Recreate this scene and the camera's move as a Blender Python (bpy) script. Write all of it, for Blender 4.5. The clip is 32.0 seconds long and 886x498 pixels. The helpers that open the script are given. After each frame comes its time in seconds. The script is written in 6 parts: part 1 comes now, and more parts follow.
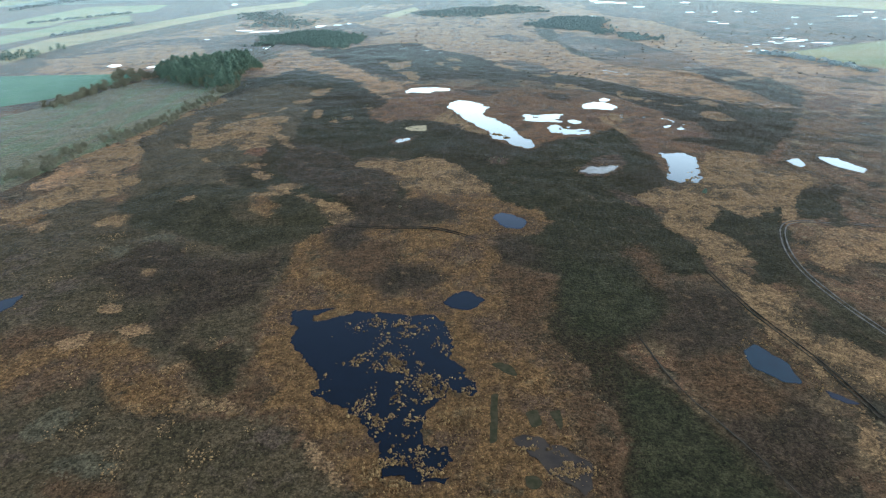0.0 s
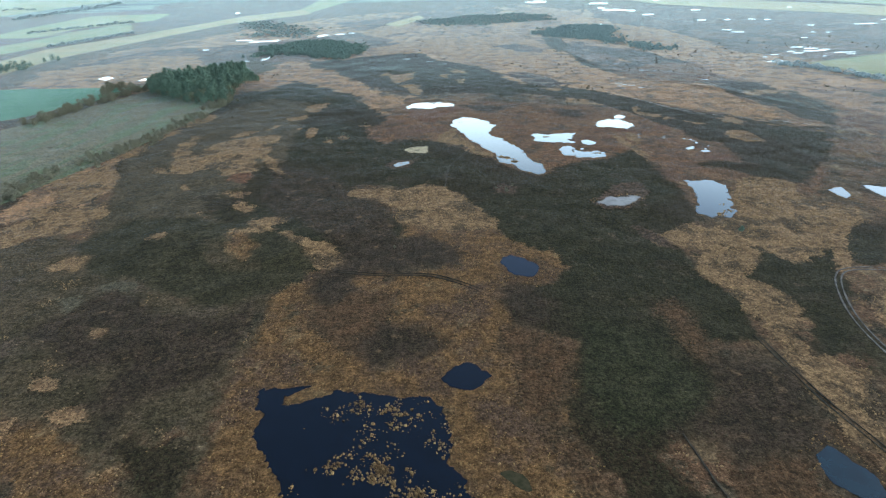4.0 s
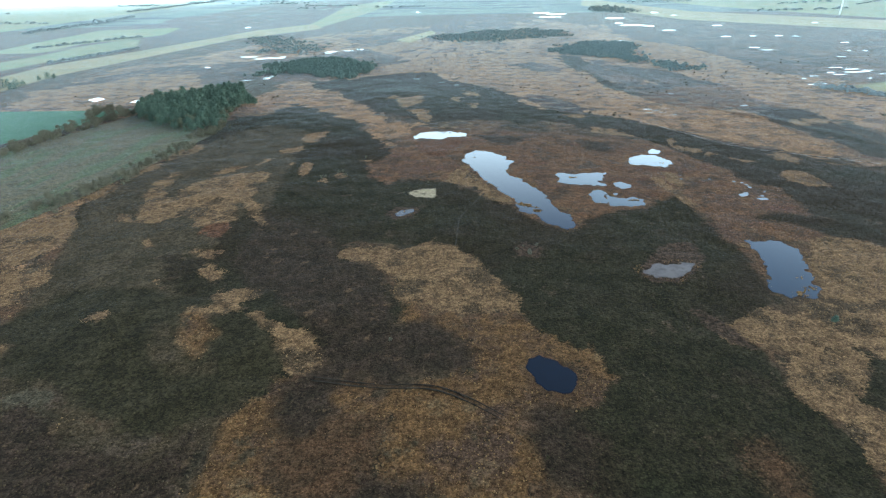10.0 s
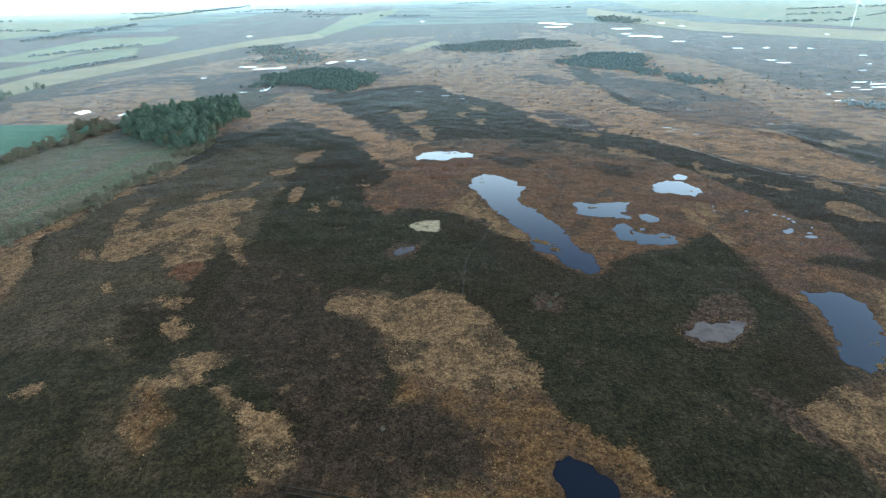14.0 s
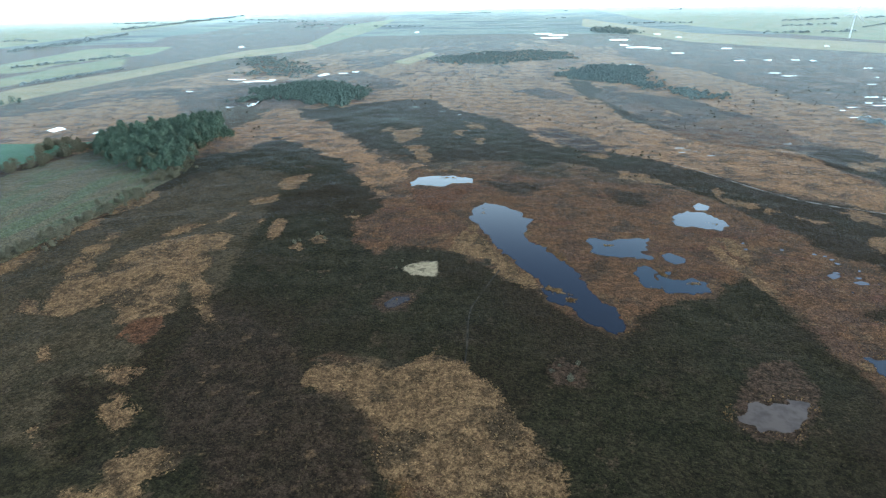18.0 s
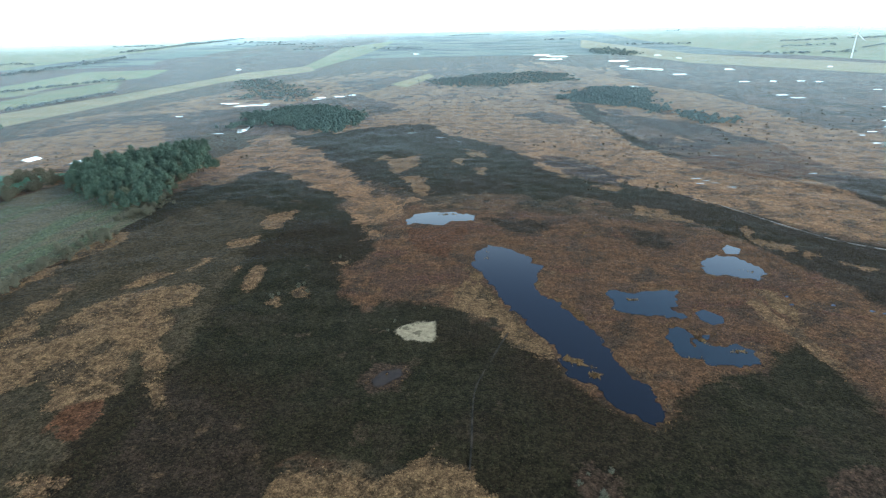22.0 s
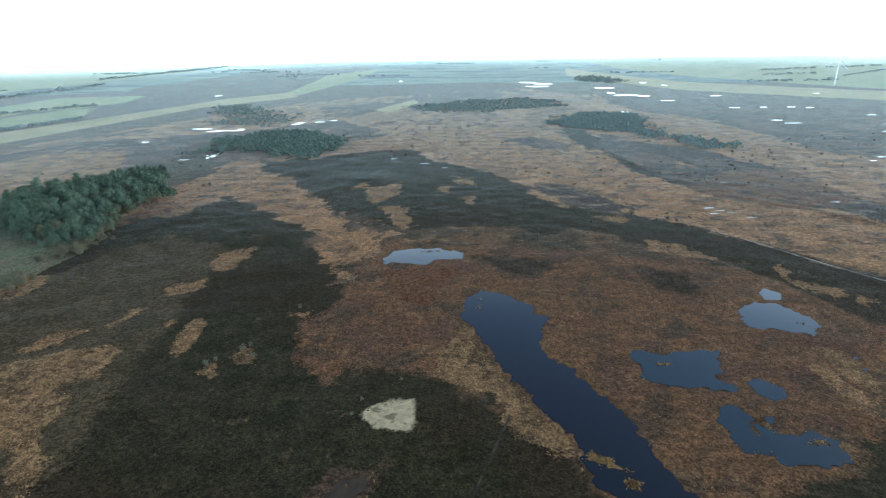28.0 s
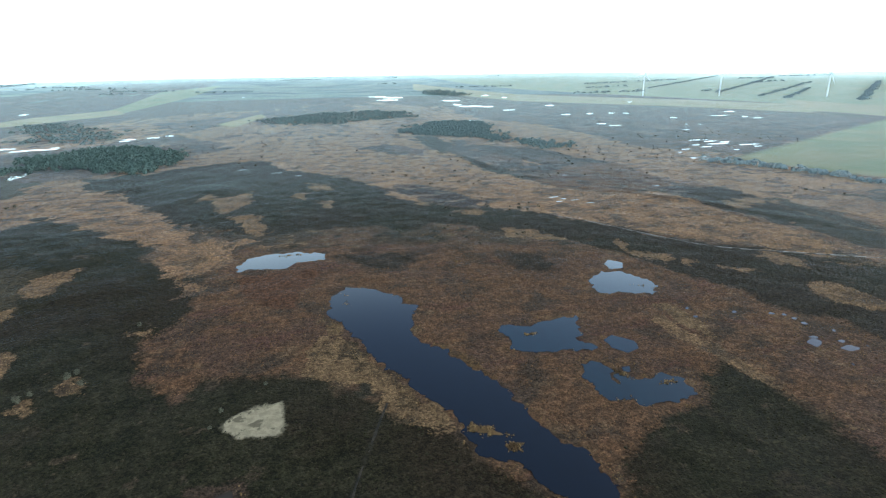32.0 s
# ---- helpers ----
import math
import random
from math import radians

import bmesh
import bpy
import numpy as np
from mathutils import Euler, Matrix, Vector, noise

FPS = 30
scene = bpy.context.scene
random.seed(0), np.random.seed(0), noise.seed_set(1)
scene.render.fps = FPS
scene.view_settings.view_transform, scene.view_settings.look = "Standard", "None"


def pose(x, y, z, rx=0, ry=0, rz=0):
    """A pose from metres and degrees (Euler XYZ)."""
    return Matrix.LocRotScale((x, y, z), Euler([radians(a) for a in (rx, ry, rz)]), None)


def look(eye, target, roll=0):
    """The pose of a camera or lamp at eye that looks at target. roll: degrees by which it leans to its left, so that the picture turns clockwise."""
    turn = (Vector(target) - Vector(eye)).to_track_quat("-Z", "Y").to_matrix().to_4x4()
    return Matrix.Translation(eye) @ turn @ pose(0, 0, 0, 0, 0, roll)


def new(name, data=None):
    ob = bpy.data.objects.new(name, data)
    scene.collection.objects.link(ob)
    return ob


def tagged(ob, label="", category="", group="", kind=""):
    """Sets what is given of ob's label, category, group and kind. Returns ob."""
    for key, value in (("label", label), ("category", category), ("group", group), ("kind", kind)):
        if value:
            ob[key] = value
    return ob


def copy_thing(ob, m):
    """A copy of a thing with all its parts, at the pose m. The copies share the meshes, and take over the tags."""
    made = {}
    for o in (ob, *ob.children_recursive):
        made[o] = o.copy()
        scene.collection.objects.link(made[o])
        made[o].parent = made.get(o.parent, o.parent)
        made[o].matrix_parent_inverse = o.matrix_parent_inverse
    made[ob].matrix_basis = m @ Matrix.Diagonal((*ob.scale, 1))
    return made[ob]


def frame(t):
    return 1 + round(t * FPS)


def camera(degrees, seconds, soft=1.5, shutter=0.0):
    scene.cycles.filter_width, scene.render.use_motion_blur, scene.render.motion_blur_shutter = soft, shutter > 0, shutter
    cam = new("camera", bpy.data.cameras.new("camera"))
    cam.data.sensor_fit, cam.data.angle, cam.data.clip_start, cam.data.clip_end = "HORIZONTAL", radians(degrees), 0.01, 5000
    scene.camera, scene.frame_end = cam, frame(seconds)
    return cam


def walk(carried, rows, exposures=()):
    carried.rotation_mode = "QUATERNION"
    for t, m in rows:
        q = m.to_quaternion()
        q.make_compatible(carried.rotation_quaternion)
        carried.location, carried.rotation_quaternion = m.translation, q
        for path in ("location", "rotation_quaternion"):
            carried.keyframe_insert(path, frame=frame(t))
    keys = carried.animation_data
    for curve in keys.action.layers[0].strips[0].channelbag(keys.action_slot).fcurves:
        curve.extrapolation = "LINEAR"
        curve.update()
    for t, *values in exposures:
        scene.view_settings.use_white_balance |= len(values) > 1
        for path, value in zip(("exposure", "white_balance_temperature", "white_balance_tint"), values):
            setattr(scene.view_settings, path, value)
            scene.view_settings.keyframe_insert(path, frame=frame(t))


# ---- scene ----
EXPOSURES = [(0.0, 1.63, 6300, 9.5), (6.0, 1.57, 6230, 9), (14.0, 1.50, 6180, 8.5), (25.0, 1.29, 6200, 8.5), (32.0, 1.14, 6250, 9)]
cam = camera(79.02, 32.0, soft=1.25)
# seconds, place, tilt, lean, heading
PATH = [
    (0.0, -0.2, -0.2, 101.1, 62.16, -1.11, -0.03),
    (0.5, 0.3, 3.9, 101.1, 62.18, -1.14, 0.13),
    (1.0, 0.7, 8.0, 101.2, 62.19, -1.18, 0.20),
    (1.5, 1.0, 12.2, 101.3, 62.26, -1.22, 0.27),
    (2.0, 1.3, 16.6, 101.4, 62.64, -1.27, 0.33),
    (2.5, 1.6, 21.1, 101.4, 62.68, -1.30, 0.41),
    (3.0, 1.9, 25.6, 101.5, 62.65, -1.33, 0.51),
    (3.5, 2.1, 30.0, 101.6, 62.69, -1.34, 0.57),
    (5.5, 3.0, 47.8, 102.7, 63.11, -1.36, 1.01),
    (6.0, 3.1, 52.2, 102.9, 63.15, -1.37, 1.11),
    (6.5, 3.2, 56.6, 103.0, 63.32, -1.37, 1.23),
    (7.0, 3.2, 61.2, 103.1, 63.44, -1.38, 1.34),
    (7.5, 3.2, 65.8, 103.2, 63.53, -1.38, 1.39),
    (8.0, 3.1, 70.4, 103.3, 63.61, -1.39, 1.49),
    (8.5, 3.1, 75.2, 103.5, 63.70, -1.39, 1.59),
    (9.0, 3.0, 80.0, 103.7, 63.75, -1.37, 1.68),
    (9.5, 2.8, 84.7, 103.8, 63.89, -1.35, 1.79),
    (10.0, 2.7, 89.4, 103.9, 63.98, -1.31, 1.88),
    (10.5, 2.5, 94.2, 104.0, 64.06, -1.27, 1.92),
    (11.0, 2.3, 99.0, 104.0, 64.14, -1.23, 1.98),
    (11.5, 2.0, 103.7, 103.9, 64.25, -1.19, 2.01),
    (12.0, 1.7, 108.4, 103.8, 64.35, -1.16, 2.03),
    (12.5, 1.4, 113.0, 103.7, 64.44, -1.12, 2.08),
    (13.0, 1.1, 117.5, 103.6, 64.55, -1.09, 2.10),
    (13.5, 1.0, 121.9, 103.7, 64.67, -1.07, 2.13),
    (14.0, 0.9, 126.3, 103.8, 64.80, -1.04, 2.17),
    (14.5, 0.7, 130.8, 103.9, 64.94, -1.03, 2.11),
    (16.5, -0.8, 149.1, 104.2, 65.38, -0.95, 1.83),
    (17.0, -1.1, 153.6, 104.5, 65.48, -0.93, 1.83),
    (17.5, -1.3, 157.9, 104.8, 65.59, -0.91, 1.71),
    (18.0, -1.6, 162.2, 105.1, 65.69, -0.90, 1.57),
    (18.5, -1.8, 166.5, 105.2, 65.83, -0.91, 1.50),
    (19.0, -1.9, 170.8, 105.2, 66.01, -0.93, 1.36),
    (19.5, -1.9, 175.3, 105.0, 66.34, -0.95, 1.38),
    (20.0, -1.9, 180.0, 104.8, 66.62, -0.99, 1.35),
    (20.5, -1.8, 184.7, 104.8, 66.88, -1.02, 1.39),
    (21.0, -1.8, 189.3, 105.0, 67.14, -1.06, 1.42),
    (21.5, -1.9, 194.0, 105.2, 67.40, -1.10, 1.46),
    (22.0, -2.0, 198.5, 105.6, 67.66, -1.12, 1.49),
    (22.5, -2.2, 203.3, 105.9, 67.92, -1.13, 1.49),
    (23.0, -2.4, 208.2, 106.0, 68.15, -1.13, 1.51),
    (23.5, -2.5, 213.5, 105.3, 68.42, -1.19, 1.46),
    (24.0, -2.6, 218.7, 104.2, 68.64, -1.24, 1.34),
    (24.5, -2.6, 223.8, 103.0, 68.87, -1.26, 1.26),
    (25.0, -2.7, 228.4, 101.9, 69.08, -1.26, 1.17),
    (25.5, -2.7, 232.4, 101.0, 69.28, -1.21, 0.94),
    (27.5, -1.8, 243.3, 97.0, 70.26, -0.95, 0.22),
    (28.0, -1.4, 244.9, 95.7, 70.46, -0.89, -0.10),
    (28.5, -1.1, 245.4, 94.0, 70.72, -0.88, -0.51),
    (29.0, -0.9, 245.4, 92.4, 70.97, -0.89, -1.45),
    (29.5, -0.8, 245.3, 90.8, 71.20, -0.89, -4.16),
    (30.0, -0.9, 245.5, 89.4, 71.40, -0.87, -6.70),
    (30.5, -1.0, 245.8, 88.0, 71.58, -0.84, -9.32),
    (31.0, -1.1, 246.1, 86.8, 71.71, -0.82, -11.61),
    (31.5, -1.1, 246.5, 85.6, 71.84, -0.84, -13.13),
    (32.0, -1.0, 247.0, 84.6, 71.94, -0.92, -15.36),
]
walk(cam, [(r[0], pose(r[1], r[2], r[3], 90, 0, r[6]) @ pose(0, 0, 0, r[4] - 90) @ pose(0, 0, 0, 0, 0, r[5])) for r in PATH], EXPOSURES)

# ---- sky and sun: hazy winter overcast ----
SUN_UP, SUN_TURN = 32.0, 68.0      # degrees above the horizon, clockwise from straight ahead
world = bpy.data.worlds.new("sky")
scene.world = world
world.use_nodes = True
wn = world.node_tree.nodes
sky = wn.new("ShaderNodeTexSky")
sky.sky_type = "NISHITA"
sky.sun_disc = False
sky.sun_elevation = radians(SUN_UP)
sky.sun_rotation = radians(SUN_TURN)
sky.air_density, sky.dust_density, sky.ozone_density = 1.0, 0.25, 0.3
wn["Background"].inputs["Strength"].default_value = 0.113
sky_dir = wn.new("ShaderNodeTexCoord")
sky_up = wn.new("ShaderNodeSeparateXYZ")
low_haze = wn.new("ShaderNodeMapRange")      # white winter haze, thickest along the horizon
low_haze.interpolation_type = "SMOOTHERSTEP"
low_haze.inputs["From Min"].default_value, low_haze.inputs["From Max"].default_value = 0.49, 0.0
low_haze.inputs["To Min"].default_value, low_haze.inputs["To Max"].default_value = 0.0, 22.0
veil = wn.new("ShaderNodeMix")
veil.data_type, veil.blend_type = "RGBA", "ADD"
veil.inputs["Factor"].default_value = 1.0
tint = wn.new("ShaderNodeMix")
tint.data_type, tint.blend_type = "RGBA", "MULTIPLY"
tint.inputs["Factor"].default_value = 1.0
tint.inputs[6].default_value = (0.78, 1.0, 1.06, 1)
for out_sock, in_sock in ((sky_dir.outputs["Generated"], sky_up.inputs[0]), (sky_up.outputs["Z"], low_haze.inputs["Value"]),
                          (low_haze.outputs[0], tint.inputs[7]), (sky.outputs[0], veil.inputs[6]),
                          (tint.outputs[2], veil.inputs[7]), (veil.outputs[2], wn["Background"].inputs[0])):
    world.node_tree.links.new(out_sock, in_sock)
sun_data = bpy.data.lights.new("sun", "SUN")
sun_data.energy, sun_data.angle, sun_data.color = 1.0, radians(11), (1.0, 0.95, 0.88)
sun = new("sun", sun_data)
sun.matrix_basis = look((math.sin(radians(SUN_TURN)) * 900, math.cos(radians(SUN_TURN)) * 900, 900 * math.tan(radians(SUN_UP))), (0, 0, 0))

# ---- plan: outlines of the ground cover, water and woods, in metres ----
WATER = {
    "big": [(-51, 150), (-43, 151), (-37, 150), (-42, 145), (-44, 141), (-35, 145), (-26, 148), (-16, 146), (-3, 144), (2, 135), (2, 124), (6, 117), (9, 110), (6, 108), (2, 110), (-2, 105), (-6, 101), (-7, 92), (0, 89), (0, 85), (-5, 83), (1, 81), (-3, 80), (-12, 82), (-16, 80), (-16, 90), (-22, 100), (-28, 105), (-35, 109), (-35, 116), (-44, 128), (-48, 137)],
    "dark": [(0, 152), (3, 157), (8, 159), (12, 156), (14, 153), (11, 149), (7, 147), (2, 149)],
    "blue": [(23.4, 223.7), (28.4, 226), (33.2, 222.7), (37.2, 216.4), (36.8, 211.5), (33.2, 208.3), (27.8, 209.5), (24.2, 213.7), (23.2, 219)],
    "right": [(87, 124), (92, 127), (93, 125), (97, 118), (96, 111), (95, 109), (90, 111), (86, 116)],
    "brown": [(15, 93), (20, 94), (28, 89), (32, 85), (32, 81), (29, 76), (27, 79), (24, 82), (19, 87)],
    "small": [(17, 82), (20, 82), (21, 80), (19, 78), (17, 79)],
    "pool": [(13, 120), (16, 121), (20, 118), (20, 115), (17, 116)],
    "white": [(130, 308), (146, 307), (147, 298), (143, 285), (138, 273), (137, 264), (131.1, 258.4), (123.4, 259), (119, 264), (123, 273), (126, 283), (130, 298)],
    "long": [(5, 437), (7, 431), (12.2, 415), (16.1, 406.4), (17.3, 396.7), (21.7, 388.6), (24.7, 381.1), (27.4, 373.4), (32.3, 364.4), (33.8, 358.5), (34.1, 348.3), (37.4, 341.7), (41.3, 341.4), (42.1, 336), (45.8, 328.7), (49.4, 326.7), (50.5, 322.1), (52, 320.6), (56.4, 323), (59.8, 327.7), (59.1, 334.8), (56, 342.7), (52.5, 354.1), (50.3, 361.2), (49.8, 372.1), (44.2, 384.4), (39, 398.4), (33.6, 405.1), (32.9, 414.5), (39, 433), (35, 439), (32, 448), (23, 455), (15, 459), (9, 449)],
    "i": [(113, 435), (125, 444), (134, 442), (138, 436), (139, 427), (139, 422), (130, 414), (128, 417), (120, 420), (112, 423)],
    "i2": [(132, 452), (138, 457), (141, 451), (138, 445), (131, 445)],
    "k": [(61.4, 403.6), (64.8, 406.3), (75, 404), (81, 406), (93, 407), (88.7, 395.4), (85, 391.4), (87.9, 381.8), (84.2, 380.1), (78.6, 385.7), (68, 384), (61.9, 389.8)],
    "k2": [(92, 386.6), (96.2, 389.2), (101.4, 383.4), (99.6, 378.1), (94.3, 377.1), (91.7, 381.8)],
    "l3": [(76.5, 373.3), (81.4, 376), (84.9, 373.2), (84.7, 368.7), (81.6, 365.3), (81.2, 359.4), (87.1, 369.9), (89.7, 371.5), (87.7, 363.7), (91.4, 360.7), (96.5, 363.6), (101, 359.1), (99.8, 353.6), (95.9, 349), (87.7, 350.3), (82.1, 352.5), (82.4, 356.5), (75.6, 356.6), (73.8, 362.4)],
    "j": [(-32, 494), (-29, 512), (-17, 516), (-4, 516), (10, 507), (10, 500), (-4, 499), (-7, 493), (-13, 492), (-23, 495)],
    "grey": [(76, 280.2), (82.4, 285.3), (89.5, 286.8), (96.5, 287.8), (98.7, 286.1), (93.9, 279.2), (87.5, 274.7), (80.5, 275.5), (76.3, 277.6)],
    "mud": [(-30, 343), (-26.6, 348.4), (-20.6, 349.8), (-19.6, 346.8), (-23.4, 342.2), (-27.9, 339.7)],
    "e1": [(194, 290), (204, 294), (202, 283), (197, 278)],
    "e2": [(215, 297), (225, 293), (229, 274), (223, 267), (217, 276)],
    "left": [(-160, 155), (-154, 160), (-150, 163), (-148, 156), (-150, 151), (-155, 148)],
    "rutpool": [(100, 107), (103, 105), (106, 102), (103, 102), (100, 104)],
    "n1": [(20, 101), (23, 102), (24, 97), (21, 96)],
    "n2": [(26, 101), (29, 102), (29, 97), (28, 95)],
    "p1": [(153, 366), (158, 368), (159, 365), (154, 362)],
    "p2": [(160, 360), (165, 361), (166, 358), (161, 357)],
    "v1": [(-346, 663), (-345, 677), (-336, 673), (-339, 662)],
    "v2": [(-273, 714), (-267, 740), (-263, 727), (-267, 710)],
    "v3": [(-253, 812), (-245, 851), (-242, 831), (-246, 807)],
    "v4": [(-402, 680), (-399, 697), (-386, 686), (-389, 672)],
    "x0": [(148, 392), (150, 393), (150, 391), (148, 391)],
    "x1": [(159, 387), (161, 388), (162, 386), (160, 386)],
    "x2": [(163, 385), (165, 386), (165, 384), (163, 384)],
    "x3": [(164, 378), (166, 378), (166, 376), (164, 376)],
    "x4": [(157, 369), (160, 369), (160, 367), (158, 367)],
    "x5": [(163, 364), (166, 364), (166, 363), (164, 362)],
    "x6": [(154, 351), (155, 352), (155, 351), (154, 350)],
    "x7": [(169, 370), (170, 371), (170, 369), (168, 369)],
    "x8": [(164, 382), (166, 382), (166, 381), (164, 380)],
    "x9": [(169, 359), (170, 359), (170, 358), (169, 358)],
    "x10": [(134, 400), (136, 401), (136, 399), (134, 399)],
    "x11": [(132, 393), (134, 394), (134, 392), (132, 392)],
    "ditch": [(12, 108), (14, 108), (13, 100), (12, 92), (10, 91), (11, 100)],
}
# far slivers of flood water: middle, half width, half depth
SLIVERS = {
    "moor": [(555, 1287, 10, 6), (610, 1285, 7, 6), (660, 1284, 7, 6), (682, 1262, 6, 6), (670, 1594, 13, 9), (719, 2039, 9, 14), (505, 1477, 15, 8), (509, 1073, 10, 4), (510, 1035, 12, 3), (692, 1126, 7, 4), (796, 1130, 22, 4), (894, 1208, 12, 5), (817, 1056, 9, 4), (619, 1006, 7, 3), (565, 933, 6, 2), (820, 1088, 5, 4), (926, 1614, 6, 9), (644, 999, 3, 3)],
    "north": [(704, 2194, 9, 26), (507, 1965, 31, 23), (461, 1751, 11, 19), (474, 1669, 32, 18), (507, 1631, 14, 17), (327, 1235, 10, 9), (324, 2322, 32, 29), (365, 2229, 36, 27), (323, 2106, 38, 25), (-159, 2537, 9, 33), (-648, 1881, 8, 19)],
    "flood": [(495, 824, 15, 3), (491, 786, 16, 3), (459, 768, 8, 2), (423, 759, 6, 2), (402, 741, 3, 2), (387, 703, 5, 2), (395, 692, 5, 2), (518, 767, 15, 2), (515, 751, 6, 2), (473, 737, 4, 2), (510, 796, 7, 3), (459, 785, 5, 3), (499, 808, 10, 3), (404, 706, 3, 2)],
    "rills": [(222, 661, 3, 1), (175, 587, 4, 1), (179, 580, 3, 1), (184, 574, 3, 1), (172, 573, 3, 1), (190, 563, 3, 1), (266, 597, 4, 1), (-17, 762, 5, 1), (-49, 791, 5, 1), (2, 740, 3, 1)],
    "west": [(-362, 1076, 15, 6), (-332, 1043, 10, 5), (-311, 1051, 21, 5), (-297, 1067, 8, 5), (-234, 1116, 11, 6), (-229, 1138, 9, 7), (-199, 1147, 9, 7), (-181, 1168, 7, 7), (-251, 830, 7, 3), (-246, 847, 3, 3), (-269, 804, 6, 2), (-379, 941, 5, 4)],
}
HEATHER = {
    "1": [(-207, 361), (-201, 412), (-203, 482), (-208, 548), (-189, 594), (-155, 632), (-106, 587), (-77, 538), (-47, 480), (-29, 415), (-32, 372), (0, 371), (10, 375), (42, 321), (57, 317), (78, 323), (79, 350), (114, 366), (125, 332), (124, 299), (116, 259), (97, 236), (95, 209), (101, 197), (99, 180), (97, 168), (78, 167), (60, 170), (40, 177), (42, 197), (43, 217), (28, 233), (21, 260), (1, 308), (-53, 310), (-22, 270), (-11, 237), (-19, 224), (-42, 224), (-53, 207), (-66, 200), (-79, 193), (-98, 198), (-121, 213), (-146, 236), (-169, 289)],
    "r": [(157, 246), (180, 251), (200, 247), (173, 210), (151, 214), (142, 202), (131, 176), (131, 160), (123, 157), (116, 170), (117, 203), (122, 222)],
    "m": [(-169, 755), (-152, 819), (-101, 750), (-102, 639), (-153, 700)],
    "n1": [(-187, 798), (-142, 771), (-117, 819), (-21, 903), (-16, 682), (-58, 667), (-86, 629), (-121, 638), (-150, 689)],
    "far1": [(165, 960), (186, 826), (210, 689), (209, 617), (197, 604), (177, 673), (160, 752)],
    "far2": [(224, 596), (267, 570), (284, 510), (300, 477), (289, 464), (273, 493), (255, 529), (234, 560)],
}
STRAW = {
    "4": [(-180, 279), (-195, 315), (-207, 343), (-208, 364), (-195, 343), (-180, 315), (-180, 296)],
    "5": [(106, 247), (124, 250), (133, 258), (148, 292), (168, 286), (180, 281), (197, 266), (152, 211), (136, 219), (128, 226), (121, 220), (129, 208), (117, 177), (106, 177), (100, 184), (102, 199), (96, 209)],
}
GOLD = {
    "3": [(152, 195), (171, 203), (219, 203), (191, 170), (152, 178), (144, 168), (137, 175)],
    "5": [(-217, 223), (-206, 229), (-191, 231), (-186, 216), (-188, 205), (-199, 200)],
    "7": [(-64, 441), (-57, 446), (-56, 439), (-62, 438)],
    "8": [(-223, 236), (-209, 251), (-186, 234), (-187, 221), (-188, 204), (-196, 201)],
}
RUST = {
    "4": [(193, 574), (272, 412), (290, 378), (326, 422), (321, 481), (288, 649), (186, 695)],
    "7": [(-64, 405), (-41, 464), (-22, 415), (-33, 382)],
}
PEAT = {
    "2": [(-27, 484), (3, 492), (13, 469), (-2, 446), (-12, 457)],
    "3": [(144, 404), (150, 386), (154, 374), (140, 378)],
}
FIELD = {
    "rfar_east": [(3356, 3394), (1304, 1455), (1284, 1291), (1262, 1157), (1215, 986), (2556, 1829), (3180, 2579)],
    "rtan_east": [(1344, 1493), (1035, 1202), (1047, 1095), (1032, 988), (1029, 870), (1215, 986), (1296, 1182), (1321, 1322)],
    "green": [(-630, 617), (-460, 625), (-371, 623), (-323, 630), (-324, 573), (-348, 518), (-357, 491), (-421, 423)],
    "scrub": [(-364, 386), (-337, 466), (-328, 490), (-303, 603), (-212, 583), (-196, 517), (-202, 451), (-213, 370), (-225, 322), (-231, 256)],
    "pale": [(-796, 881), (-802, 1163), (-836, 1375), (-821, 1569), (-700, 1331), (-710, 1048), (-700, 794)],
    "pale2": [(-959, 1225), (-1024, 1440), (-1103, 1861), (-877, 1920), (-799, 1644), (-878, 1416), (-838, 1208)],
    "tan": [(-637, 796), (-674, 1003), (-636, 1224), (-584, 1745), (-467, 1992), (-390, 1782), (-528, 1485), (-560, 1096), (-574, 878), (-547, 706)],
    "strip": [(-472, 1941), (-571, 3156), (-354, 3628), (-370, 2608), (-415, 1788)],
    "tan2": [(-135, 1350), (-65, 1628), (-48, 1524), (-95, 1287)],
    "right": [(420, 686), (943, 931), (1154, 1008), (515, 542), (456, 564), (442, 593), (429, 655)],
    "rfar": [(225, 4544), (935, 4449), (998, 2597), (1168, 1703), (1214, 1302), (5600, 5230), (5600, 6000), (400, 6000)],
    "rtan": [(565, 2782), (680, 1838), (925, 1393), (1000, 1110), (1214, 1302), (1119, 1640), (841, 2222), (708, 3429)],
    "lfar": [(-1572, 1683), (-1602, 2289), (-1568, 2948), (-1762, 4181), (-2167, 3978), (-2660, 3654), (-3152, 3165)],
    "lfar2": [(-1276, 1314), (-1417, 1932), (-1474, 2625), (-1488, 3341), (-1323, 3657), (-2254, 3928), (-2490, 3272), (-2140, 2094)],
}
